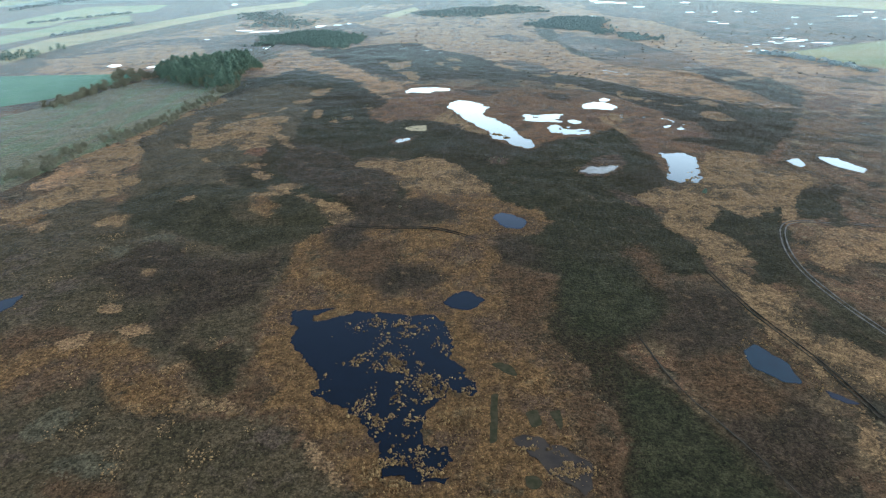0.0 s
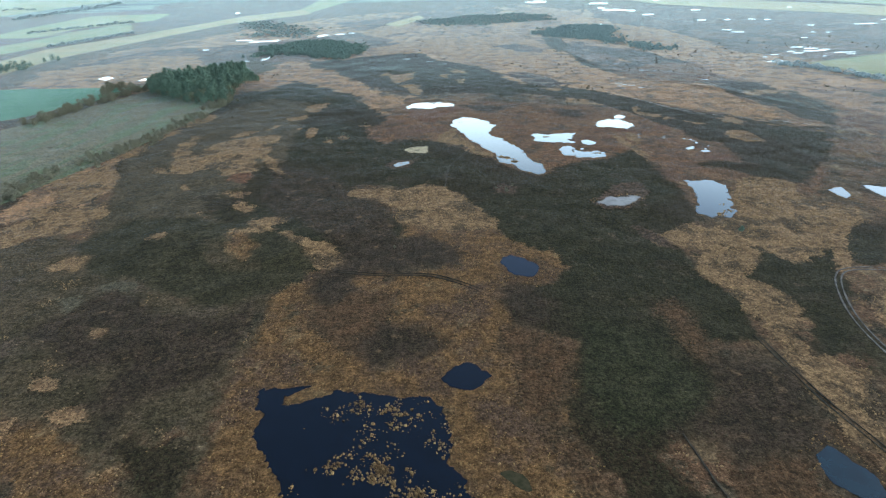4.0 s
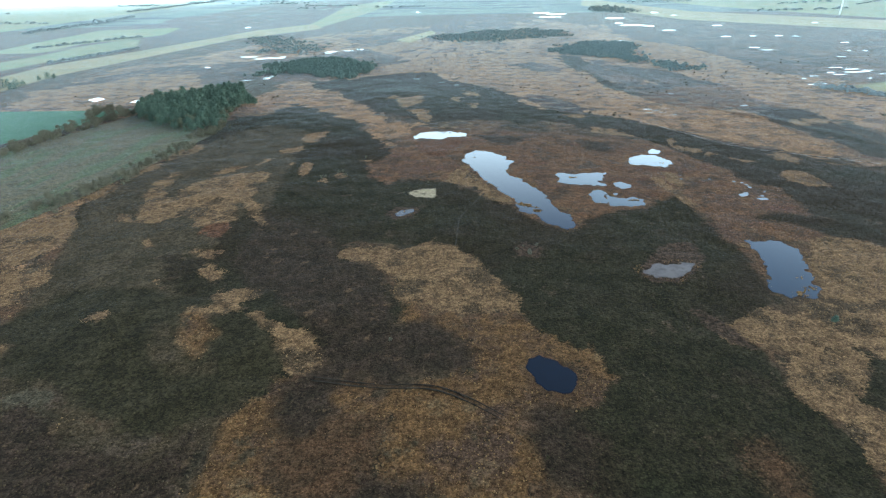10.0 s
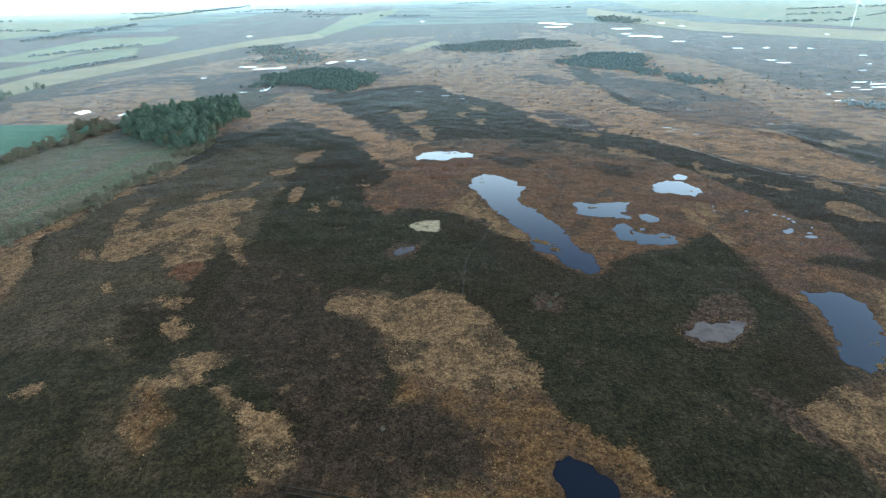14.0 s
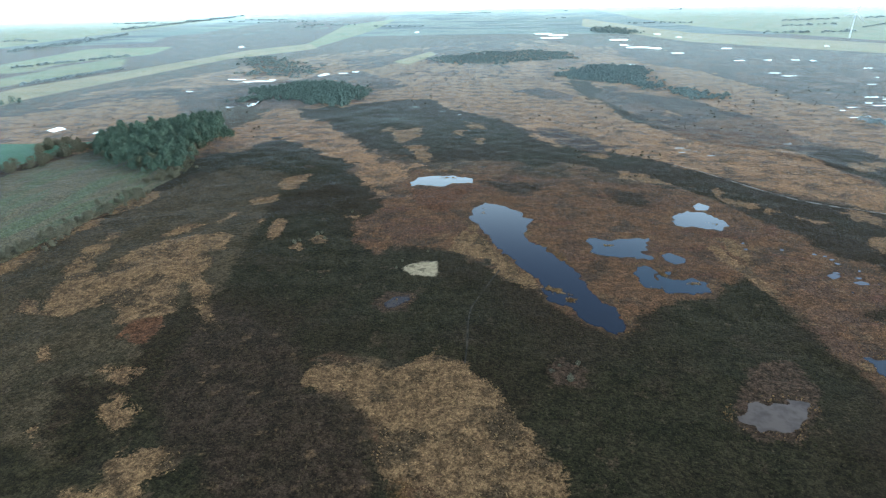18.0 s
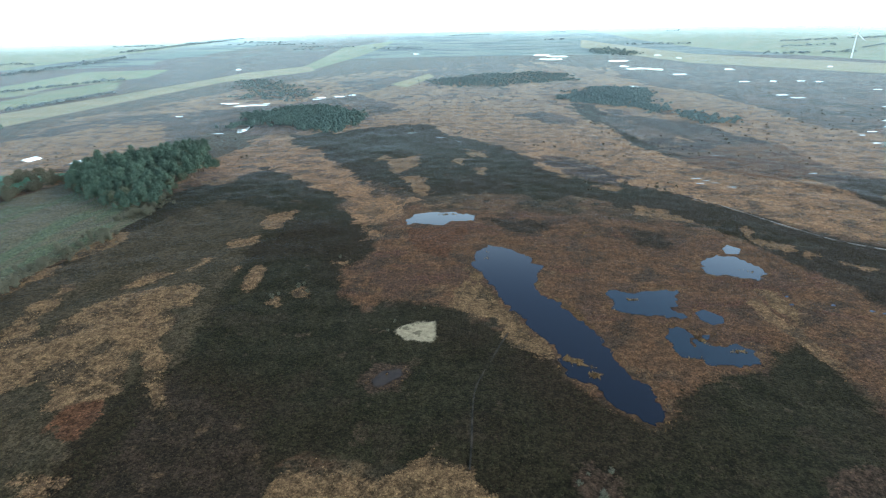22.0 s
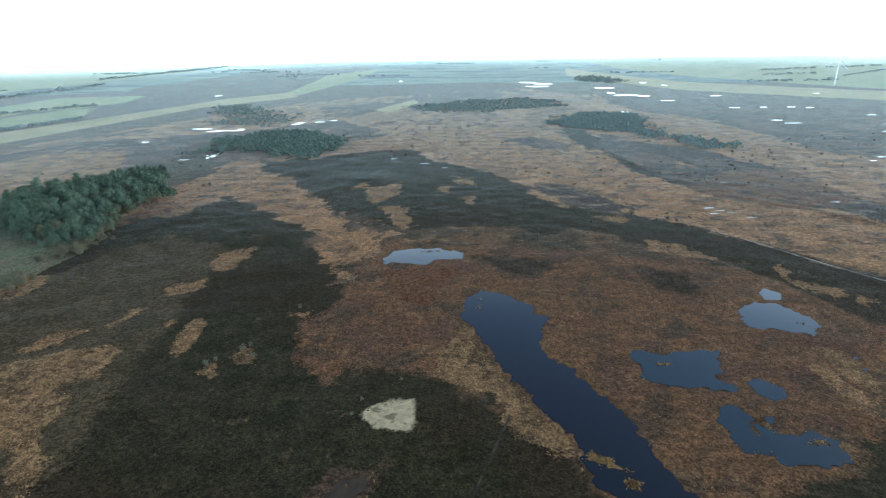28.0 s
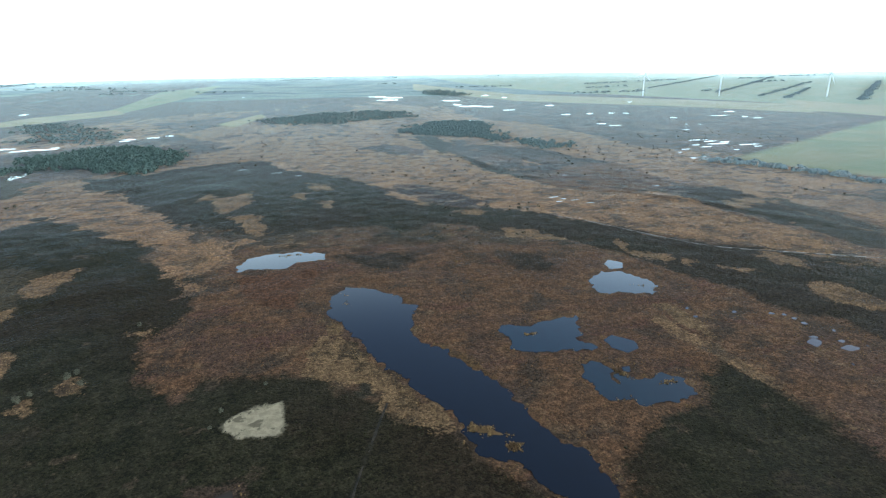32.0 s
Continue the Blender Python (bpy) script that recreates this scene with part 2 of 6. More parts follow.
MOOR = {
    "1": [(-610, 1373), (-423, 1739), (-399, 4329), (-1078, 4415), (-1113, 2337), (-1046, 1767)],
    "2": [(604, 2004), (852, 1607), (945, 1236), (942, 946), (529, 745), (411, 763), (480, 923), (454, 1191)],
    "3": [(-269, 1445), (-107, 1574), (-34, 2037), (174, 2360), (167, 1609), (-42, 1280), (-169, 1154)],
    "4": [(-353, 823), (-329, 946), (-177, 1200), (-61, 969), (-147, 881), (-204, 749), (-268, 728)],
    "5": [(-502, 736), (-494, 845), (-477, 922), (-430, 974), (-350, 1007), (-276, 1045), (-145, 989), (-202, 854), (-271, 803), (-303, 757), (-362, 865), (-451, 878), (-457, 778), (-470, 695)],
}
BROWN = {
    "3": [(86, 459), (97, 445), (84, 431), (78, 446)],
    "5": [(33, 511), (66, 485), (73, 459), (47, 470)],
    "7": [(187, 923), (276, 818), (300, 685), (264, 661), (234, 731), (197, 821)],
}
AMBER = {
    "outer": [(-460, 560), (-150, 600), (60, 560), (200, 480), (300, 380), (520, 560), (760, 850), (560, 1500), (100, 2000), (-330, 1600), (-520, 950)],
}
DUNE = {
    "2": [(220, 614), (264, 613), (293, 575), (320, 553), (309, 456), (291, 442), (285, 464), (279, 514), (256, 564)],
    "6": [(126, 224), (138, 210), (143, 206), (131, 177), (129, 156), (135, 132), (123, 117), (122, 151), (126, 187), (115, 207)],
}
STRIP = {
    "o3": [(144, 186), (160, 201), (172, 204), (182, 198), (209, 192), (187, 166), (165, 174), (154, 178), (145, 170), (139, 175)],
    "19": [(280, 550), (295, 544), (297, 527), (280, 529)],
}
SEDGE = {
    "a": [(-191, 703), (-162, 678), (-118, 675), (-91, 635), (-74, 586), (-42, 552), (-3, 533), (-30, 524), (-58, 536), (-73, 542), (-93, 567), (-128, 612)],
    "b": [(-42, 1001), (82, 1045), (151, 973), (160, 852), (154, 675), (141, 588), (119, 620), (92, 728), (46, 809), (-16, 873)],
    "c": [(290, 1122), (342, 975), (369, 828), (417, 754), (419, 676), (386, 637), (347, 706), (322, 797), (276, 904)],
    "d": [(-251, 759), (-195, 800), (-171, 738), (-191, 703), (-217, 705)],
    "e": [(-181, 1206), (-72, 1401), (-42, 1227), (-124, 1077)],
    "8": [(-478, 669), (-470, 695), (-477, 735), (-448, 789), (-451, 878), (-359, 859), (-320, 781), (-324, 726), (-347, 680), (-347, 640), (-413, 650), (-457, 644)],
    "17": [(-252, 754), (-195, 811), (-153, 698), (-95, 608), (-37, 537), (-31, 500), (-47, 470), (-76, 548), (-113, 590), (-160, 647), (-206, 683)],
    "7": [(-24, 1020), (141, 1004), (148, 829), (165, 700), (191, 618), (161, 586), (135, 563), (142, 620), (116, 676), (82, 757), (25, 837), (-20, 841)],
    "37": [(273, 793), (328, 742), (351, 604), (334, 579), (313, 650), (264, 725)],
    "10": [(333, 1344), (412, 1171), (456, 888), (375, 749), (342, 823), (328, 1045)],
    "16": [(-234, 291), (-226, 336), (-208, 363), (-182, 314), (-181, 292), (-196, 270), (-214, 264)],
}
# ground cover in the order in which it lies on the land: kind and outline
PATCHES = {
    "heath_1": ("heath", [(-217, 223), (-112, 218), (-81, 193), (-67, 200), (-60.9, 167.8), (-59, 134.2), (-55.3, 111.6), (-64.9, 108.6), (-103.4, 135.6), (-150, 137)]),
    "heath_2": ("heath", [(-213, 258), (-169, 252), (-146, 234), (-123.1, 214.7), (-105.8, 201.5), (-89.1, 194), (-78.2, 193.3), (-69.4, 198), (-58.6, 203.8), (-61.8, 186.9), (-59.1, 172.7), (-58.2, 164.4), (-59.4, 146.9), (-58, 141), (-111.7, 141.2)]),
    "heath_3": ("heath", [(-128.5, 105.2), (-111, 109.9), (-108.3, 115.4), (-102.4, 118.7), (-94.3, 112.7), (-87.1, 105.1), (-74.3, 99.9), (-56.3, 101.3), (-43.2, 101), (-36, 94.3), (-26.9, 81.9), (-19.1, 70.8), (-102.6, 72.6)]),
    "brae_1": ("brae", [(-146, 234), (-123.1, 214.7), (-105.8, 201.5), (-89.1, 194), (-78.2, 193.3), (-69.4, 198), (-58.6, 203.8), (-54.8, 210.1), (-52.2, 222.2), (-67.8, 240.6), (-84, 250), (-112, 271), (-126, 296), (-106, 295), (-111, 342), (-98, 350), (-113, 520), (-160, 546), (-178, 525), (-195, 453), (-208, 411), (-213, 387), (-184, 320), (-166, 273), (-157, 247)]),
    "dune_1": ("dune", [(-160, 243), (-155, 256), (-145, 270), (-113.5, 266), (-90, 259), (-68.5, 243.5), (-58.5, 230.3), (-51.9, 217.8), (-51.7, 210.7), (-65.2, 201.5), (-67.8, 198.1), (-75.8, 192.9), (-86.8, 193.6), (-96.3, 197.4), (-109.6, 206), (-120.3, 212.1), (-138, 218.2)]),
    "heather_1": ("heather", [(-113, 520), (-91, 508), (-63, 444), (-40, 389), (-27, 401), (3, 387), (13, 375), (27, 386), (34, 344), (54, 318), (66, 334), (68, 362), (98, 341), (110, 370), (125, 364), (122, 315), (124, 300), (116, 270), (98, 250), (90, 245), (95.5, 232.4), (95.6, 210.5), (102.3, 192.5), (93.4, 171.1), (86.8, 167), (78.7, 171.2), (70.1, 187.7), (62.5, 175.8), (43.1, 156.2), (37.5, 140.6), (32.6, 140.6), (38.1, 158), (40.4, 167.5), (27, 176.2), (17.9, 178.6), (15.7, 191.1), (20.2, 202.4), (31, 202.2), (42.4, 205.1), (48.2, 214.8), (43.4, 229.6), (30, 238.2), (22, 267), (2, 305), (-26, 306), (-55, 315), (-98, 350), (-109, 448)]),
    "brown_1": ("brown", [(-98, 350), (-55, 315), (-49, 293), (-26, 280), (-20.3, 248.3), (-15.1, 239.3), (0, 238.9), (2.2, 230.6), (-5.8, 221.2), (-17, 212.7), (-36.6, 214.8), (-50.1, 222.1), (-41.9, 231.6), (-70, 265), (-79, 270), (-95, 295)]),
    "gold_1": ("gold", [(-58.6, 203.8), (-52.8, 216.8), (-36.3, 213), (-27.6, 206.3), (-16.9, 211), (2.1, 215.7), (2.2, 230.6), (8.6, 238.7), (21.9, 242.7), (30, 238.2), (43.4, 229.6), (48.2, 214.8), (42.4, 205.1), (31, 202.2), (20.2, 202.4), (15.7, 191.1), (17.9, 178.6), (27, 176.2), (38.9, 167.5), (34.9, 156.2), (14.3, 140.7), (-58, 141), (-60.8, 151.8), (-58.9, 162.5), (-59.1, 172.7), (-61.7, 181.9), (-62, 192.2)]),
    "gold_2": ("gold", [(-152, 134), (-136.3, 142.6), (-126.1, 143.8), (-115, 140.4), (-106, 137.2), (-98, 135.5), (-81.3, 121.7), (-75.7, 124), (-69.4, 114.2), (-65.3, 109.7), (-58.8, 108.5), (-56, 113.9), (-56.5, 126), (-59.9, 146.4), (-61.8, 160.2), (-59.3, 169.7), (-62, 194), (-58, 202), (-40, 212), (19, 212), (21.7, 190.8), (22.5, 177), (36.7, 172.1), (39.8, 156.5), (31.7, 143.2), (29.6, 131.4), (35.9, 120.6), (35.8, 106.9), (31.7, 95.3), (23.6, 69.9), (-17.9, 70.8), (-25.6, 81.9), (-31.1, 90.8), (-36.2, 95.2), (-43.5, 102), (-56.6, 102.3), (-71.3, 102.7), (-77.7, 100.9), (-87.1, 105.1), (-94.3, 112.7), (-103.1, 119.9), (-109, 116.5), (-111.7, 111), (-130.2, 107.3)]),
    "russet_1": ("russet", [(34.2, 120.7), (37.8, 109), (38.2, 98.8), (39.3, 88.2), (36.1, 69.6), (25.8, 69.9), (31.9, 85.1), (30.3, 95.3), (31.4, 107)]),
    "russet_2": ("russet", [(20.4, 177), (36.7, 172.1), (41.8, 156.4), (31.7, 143.2), (29.6, 131.4), (35.9, 120.6), (31.4, 107), (25.4, 126.1), (20.7, 143.6)]),
    "russet_3": ("russet", [(-46.3, 192), (-33.9, 200.3), (-18, 203.1), (-14, 164), (-20.5, 158.4), (-34, 168.2), (-42.3, 177)]),
    "russet_4": ("russet", [(17.9, 178.6), (27, 176.2), (40.4, 167.5), (38.1, 158), (22.6, 156.3), (15, 163.7)]),
    "brown_2": ("brown", [(-25.6, 172.3), (-15.2, 175.5), (-13.6, 160.2), (-20.3, 157.5), (-24, 164.1)]),
    "brown_3": ("brown", [(16, 212), (28, 209), (39.8, 190), (35.3, 176.5), (22.5, 177), (19.9, 195.9)]),
    "brown_4": ("brown", [(-20.7, 180.9), (-7.6, 179), (0.9, 169.4), (-5.2, 161.8), (-17.1, 160.4), (-25.7, 166.4)]),
    "russet_5": ("russet", [(-59.2, 105.4), (-58.8, 108.5), (-56, 113.9), (-55.7, 123.4), (-49.4, 118.3), (-45.4, 109.2), (-51.7, 105.2)]),
    "russet_6": ("russet", [(-147, 132.8), (-135.3, 141.1), (-126.1, 143.8), (-105.5, 136.3), (-110.7, 133.1), (-126.7, 133.6), (-131.4, 125.7)]),
    "heather_2": ("heather", [(-80.8, 128.1), (-77.6, 134.8), (-71, 129.1), (-67.8, 134.5), (-58.2, 126), (-56.8, 113.9), (-59.7, 108.9), (-65.3, 109.7), (-73, 121.4)]),
    "strip_1": ("strip", [(-84.1, 124.3), (-79.4, 121.1), (-75.2, 122.7), (-68.5, 112), (-69.4, 108.8), (-75.5, 112.2)]),
    "straw_1": ("straw", [(-91.1, 112.6), (-82.2, 110.2), (-73.1, 106.8), (-67.9, 108.7), (-58.3, 107), (-54.2, 103.6), (-71.6, 103.3), (-78, 101.5), (-86.7, 105.7)]),
    "gold_3": ("gold", [(-110.7, 133.1), (-96.6, 132.6), (-79.1, 120.4), (-75.2, 122.7), (-68.5, 112), (-72.6, 105.7), (-78.7, 102.9), (-87.5, 107.2), (-95.5, 115)]),
    "strip_2": ("strip", [(-47, 104), (-42, 101.9), (-34.6, 94.3), (-29.6, 89.9), (-24.2, 81.1), (-25.3, 80.4), (-30.5, 87.4), (-36.5, 93.5), (-43, 100)]),
    "sphagnum_1": ("sphagnum", [(-109.2, 165.7), (-108, 169), (-104.1, 165.5), (-104.9, 161.8), (-109, 163)]),
    "sphagnum_2": ("sphagnum", [(-135, 192), (-129, 195), (-122, 183), (-127, 181)]),
    "sphagnum_3": ("sphagnum", [(-130, 208), (-124, 210), (-117, 202), (-125, 199)]),
    "sphagnum_4": ("sphagnum", [(-106.5, 98.9), (-102.8, 106.6), (-95.5, 104.3), (-98.1, 96.8), (-101.3, 93.4)]),
    "sphagnum_5": ("sphagnum", [(-91.5, 86.5), (-86, 90.4), (-75.9, 87.7), (-76.4, 83.9), (-87, 83.3)]),
    "russet_7": ("russet", [(-90.2, 80.5), (-87, 83.3), (-73.3, 81.5), (-66.7, 75.8), (-86.8, 73.6)]),
    "sphagnum_6": ("sphagnum", [(-110.8, 164.9), (-108.7, 167.3), (-104, 166.4), (-103.4, 162.8), (-106.8, 161.3)]),
    "sphagnum_7": ("sphagnum", [(-126.6, 204.9), (-124.9, 211.3), (-116.1, 207.9), (-111.5, 197.2), (-118.9, 198.7)]),
    "sphagnum_8": ("sphagnum", [(-141.2, 199.1), (-132.9, 200.4), (-126, 193.2), (-131.2, 190.5)]),
    "straw_2": ("straw", [(-155, 226), (-150, 234), (-145, 232), (-144, 219), (-149, 219)]),
    "straw_3": ("straw", [(-209, 286), (-198, 292), (-179, 285), (-166, 257), (-174, 252), (-197, 263)]),
    "brown_5": ("brown", [(-137, 179), (-122, 205), (-100, 190), (-76, 185), (-67.7, 193.6), (-63, 184.5), (-64.4, 154.9), (-81.3, 146.2), (-84, 132.5), (-96.2, 143.7), (-94, 162.6), (-110.1, 156.4)]),
    "straw_4": ("straw", [(-211, 244), (-199, 272), (-171, 287), (-163, 274), (-175, 256), (-188, 233), (-195, 222), (-208, 219), (-220, 235)]),
    "strip_3": ("strip", [(-188, 219), (-183, 230), (-176, 223), (-179, 209)]),
    "strip_4": ("strip", [(-119.7, 156.7), (-111.3, 158.7), (-109.1, 149.4), (-115.9, 150.2)]),
    "strip_5": ("strip", [(-105.4, 141.2), (-96.5, 144.3), (-89.5, 137.9), (-99.3, 136.4)]),
    "strip_6": ("strip", [(-121.2, 133.6), (-112.6, 138.6), (-109.4, 130.7), (-116.2, 128.5)]),
    "strip_7": ("strip", [(-164, 226), (-155, 232), (-148, 228), (-154, 219)]),
    "strip_8": ("strip", [(-118.6, 180.2), (-110.3, 180.1), (-108.9, 173.2), (-114.5, 174.4)]),
    "heather_3": ("heather", [(41, 211), (45.9, 176), (39.8, 156.5), (31.7, 143.2), (33, 131.3), (38.4, 111.2), (41.3, 95), (38.4, 69.6), (73.5, 68.8), (66.9, 90.8), (60.9, 106.2), (51.9, 125.3), (73.2, 141.8), (79.2, 162.5), (75, 193), (74, 215)]),
    "moss_1": ("moss", [(46.4, 178.2), (66, 171.8), (74.5, 145), (62, 130.4), (43.3, 130.9), (37.1, 143)]),
    "moss_2": ("moss", [(48.7, 120.3), (60.9, 106.2), (66.9, 90.8), (75.1, 75.3), (73.5, 68.8), (40.7, 69.5)]),
    "brown_6": ("brown", [(77.8, 158.8), (99.4, 154.3), (93.9, 129.3), (85.9, 126.9), (70.4, 130.1), (55.2, 130.6), (65, 139), (74.5, 145)]),
    "brown_7": ("brown", [(63.4, 98.2), (90.2, 105.4), (94.3, 93.7), (90.4, 83.7), (80.4, 72.5), (75.4, 73.9), (68.3, 90.8)]),
    "brown_8": ("brown", [(67.9, 119.7), (68.7, 130.1), (93.7, 132.1), (87.9, 124.1), (74.6, 124)]),
    "russet_8": ("russet", [(71, 189), (78, 190), (82, 181.2), (80, 156.8), (75.9, 158.8), (73.3, 174.9)]),
    "russet_9": ("russet", [(66.6, 118.5), (74.6, 124), (86.5, 124.7), (84.5, 114.4), (91.2, 107), (85.3, 99.5), (75.5, 96.9), (69, 98), (64.9, 105.1)]),
    "russet_10": ("russet", [(93.4, 135.1), (98.8, 132), (104.1, 123.6), (101.4, 113.9), (94.4, 107.4), (98, 118.8), (93.9, 129.3)]),
    "straw_5": ("straw", [(102, 197), (122, 205), (121, 187), (110, 173), (108.8, 161.4), (120.5, 159), (119, 148.4), (111.5, 133), (120.6, 128.5), (124.4, 118), (122.1, 104.5), (103.2, 107.1), (100.5, 116.3), (99.1, 126.4), (98.1, 144.2), (101, 161.7), (100, 183)]),
    "heather_4": ("heather", [(125, 207), (151, 209), (129, 173), (122.1, 153.5), (126.3, 136.9), (129.9, 125.5), (124.4, 118), (120.6, 128.5), (112.3, 131.5), (119, 148.4), (120.5, 159), (108.8, 161.4), (110, 173), (121, 187)]),
    "straw_6": ("straw", [(106.1, 107.1), (103.6, 97.1), (96.3, 86.8), (94.6, 77.7), (101.2, 86.6), (105.7, 97)]),
    "straw_7": ("straw", [(88, 241), (99, 245), (109, 250), (122, 245), (126, 236), (133, 244), (136, 259), (149, 286), (169, 286), (170, 268), (157, 248), (145, 227), (142, 216), (135, 214), (133, 220), (128, 228), (128, 232), (118, 224), (110.1, 213.6), (110.3, 203.9), (115.6, 197.9), (118.8, 189.6), (120.2, 184.5), (110.9, 177.5), (101.7, 177.6), (99.6, 184.7), (102.3, 192.5), (98.5, 198.2), (95.9, 207.3), (98.5, 220.9), (99.6, 232.3), (90.2, 234.6)]),
    "heather_5": ("heather", [(128, 232), (133, 220), (135, 214), (142, 216), (157, 227), (147, 200), (122.8, 179.6), (120.2, 184.5), (118.8, 189.6), (115.6, 197.9), (110.3, 203.9), (110.1, 213.6), (119, 224)]),
    "straw_8": ("straw", [(105.6, 249.7), (111.1, 250.3), (112.6, 244), (123.4, 233.7), (127.7, 224.4), (107.9, 198.4), (103.3, 204.9), (98.9, 212), (99.2, 224.2), (98.3, 233.5)]),
    "rust_1": ("rust", [(125, 439), (137, 406), (130, 348), (126, 318), (128, 307), (127, 298), (124, 313), (155, 307), (156, 302), (165, 293), (186, 284), (217, 322), (180, 348), (180, 386), (168, 405), (144, 416)]),
    "straw_9": ("straw", [(157, 310), (182, 317), (193, 307), (153, 256), (136.8, 252.8), (135, 262), (140, 277), (149, 293)]),
    "brown_9": ("brown", [(138, 367), (161, 378), (172, 362), (157, 335), (143, 342)]),
    "straw_10": ("straw", [(-54.1, 303), (-47.8, 307.6), (-36.1, 304.5), (-21.3, 303.1), (-16, 306.1), (-7, 314), (-1.3, 314), (0.5, 306.1), (7.4, 297.4), (11.9, 289.5), (15.9, 279.9), (19.2, 269.4), (22.7, 260.1), (23, 250.3), (-4.2, 250.1), (-7, 256.5), (-13.9, 258.1), (-19.7, 259.8), (-23.5, 267.1), (-23.9, 275.3), (-29.2, 284.4), (-35.5, 291.9), (-44.1, 291.9), (-48.6, 289.3), (-51.8, 291.8)]),
    "gold_4": ("gold", [(-22.1, 243.7), (-15.2, 255.7), (-8, 243.7), (-1.1, 255.7), (4.2, 241), (11.6, 249.6), (14.6, 241), (21.8, 252.6), (26.2, 238.3), (31.6, 230.8), (40.7, 228.4), (46.1, 219.6), (42.3, 206), (35.1, 204.2), (18.7, 204), (14.1, 215.2), (8.8, 228.3), (-0.9, 238.2), (-8, 243.7)]),
    "russet_11": ("russet", [(21.2, 207.6), (20.5, 219.4), (24.8, 228.3), (32.8, 228.4), (38.6, 219.5), (39.1, 209.6), (33.9, 205), (27.4, 206.8)]),
    "brown_10": ("brown", [(-48.6, 214.7), (-39.7, 228), (-27.1, 230.5), (-13.9, 230.5), (-7.9, 240.9), (-0.9, 238.2), (7.2, 228.2), (5.4, 221.4), (-8.3, 219.2), (-25.2, 219), (-33.1, 212.8), (-32.6, 198.5), (-39.2, 193.7), (-49.1, 192), (-50.4, 206.9)]),
    "gold_5": ("gold", [(-31.8, 207.1), (-30.1, 212.8), (-24.8, 216.9), (-17.6, 207.2), (-16.7, 200.3), (-24.5, 198.5), (-29.2, 201.8)]),
    "gold_6": ("gold", [(-60.8, 191.9), (-63, 198.1), (-56.9, 205.1), (-51.8, 208.8), (-50.2, 206.4), (-52.7, 201.6), (-51.7, 192)]),
    "brown_11": ("brown", [(-18.6, 243.7), (-8.2, 246.6), (-0.9, 238.2), (-4.1, 230.6), (-14.1, 233)]),
    "heath_4": ("heath", [(-102, 243.4), (-96.5, 243.4), (-85.5, 224.2), (-78.4, 219.7), (-74, 222), (-71.5, 216.6), (-85.2, 217.5), (-96.5, 227.7)]),
    "mud_1": ("mud", [(83.5, 252.1), (88.3, 250.3), (91.4, 244), (93.9, 237.3), (95.1, 230.6), (92.2, 231.1), (87.7, 238.1), (84.4, 245.4)]),
    "straw_11": ("straw", [(-107.1, 262.4), (-104.5, 262.4), (-100.1, 255.7), (-93.5, 254.1), (-87.5, 255.7), (-91.7, 260.7), (-91.1, 265.9), (-74.9, 265.9), (-73.3, 259), (-78.8, 255.7), (-74.4, 249.4), (-68.9, 249.4), (-62.1, 240.7), (-57.3, 242.1), (-49, 238.1), (-41.3, 228), (-40.4, 221.1), (-44.9, 217.8), (-49.2, 216.8), (-53.6, 225.5), (-56.9, 230.3), (-62.9, 238), (-69.6, 246.4), (-76.5, 250), (-83.1, 247.9), (-83.8, 243.5), (-78.3, 235.3), (-78.6, 230.2), (-79.5, 222), (-86.1, 225.3), (-90.8, 232.6), (-93.2, 240.6), (-96.5, 252.5)]),
    "gold_7": ("gold", [(-95.9, 249.4), (-87.5, 249.4), (-78.3, 235.3), (-79.4, 230.2), (-80.7, 224.2), (-86.5, 227.7), (-92.3, 240.6)]),
    "strip_9": ("strip", [(-117, 299), (-110, 303), (-101, 297), (-103, 293)]),
    "straw_12": ("straw", [(-107, 286), (-99, 285), (-90.6, 275.3), (-93.2, 270.7), (-102.7, 278.5)]),
    "strip_10": ("strip", [(-117.6, 269.6), (-114.1, 270.8), (-110.1, 264.2)]),
    "strip_11": ("strip", [(-131.5, 247.2), (-124.6, 251.5), (-121.6, 247.8), (-124.8, 243.4)]),
    "strip_12": ("strip", [(-145, 312), (-143, 315), (-137, 306), (-140, 305)]),
    "straw_13": ("straw", [(-239, 340), (-213, 340), (-214, 361), (-204, 357), (-190, 333), (-183, 310), (-184, 293), (-192, 286)]),
    "straw_14": ("straw", [(-158, 336), (-170, 357), (-178, 378), (-181, 397), (-176, 410), (-171, 397), (-171, 381), (-160, 373), (-160, 391), (-151, 404), (-133, 414), (-116, 417), (-113, 400), (-114, 384), (-110, 367), (-102, 357), (-99, 347), (-88.7, 330.2), (-81.8, 322.7), (-84.6, 322), (-104, 343), (-115, 362), (-116, 357), (-111, 338), (-112, 332), (-124, 326), (-134, 338), (-145, 341), (-149, 334)]),
    "straw_15": ("straw", [(-145, 357), (-138, 370), (-122, 372), (-114, 347), (-111, 332), (-123, 326), (-129, 334), (-138, 343)]),
    "peat_1": ("peat", [(-120.5, 320.9), (-123, 328), (-117, 332), (-111, 333), (-108.1, 324.6), (-108.5, 317.4), (-108.1, 313), (-114.5, 317.4)]),
    "straw_16": ("straw", [(-208, 382), (-219, 419), (-202, 440), (-203, 480), (-190, 491), (-184, 472), (-201, 423), (-201, 398), (-200, 374), (-207, 362), (-219, 370)]),
    "strip_13": ("strip", [(-175, 347), (-169, 345), (-162, 336), (-170, 339)]),
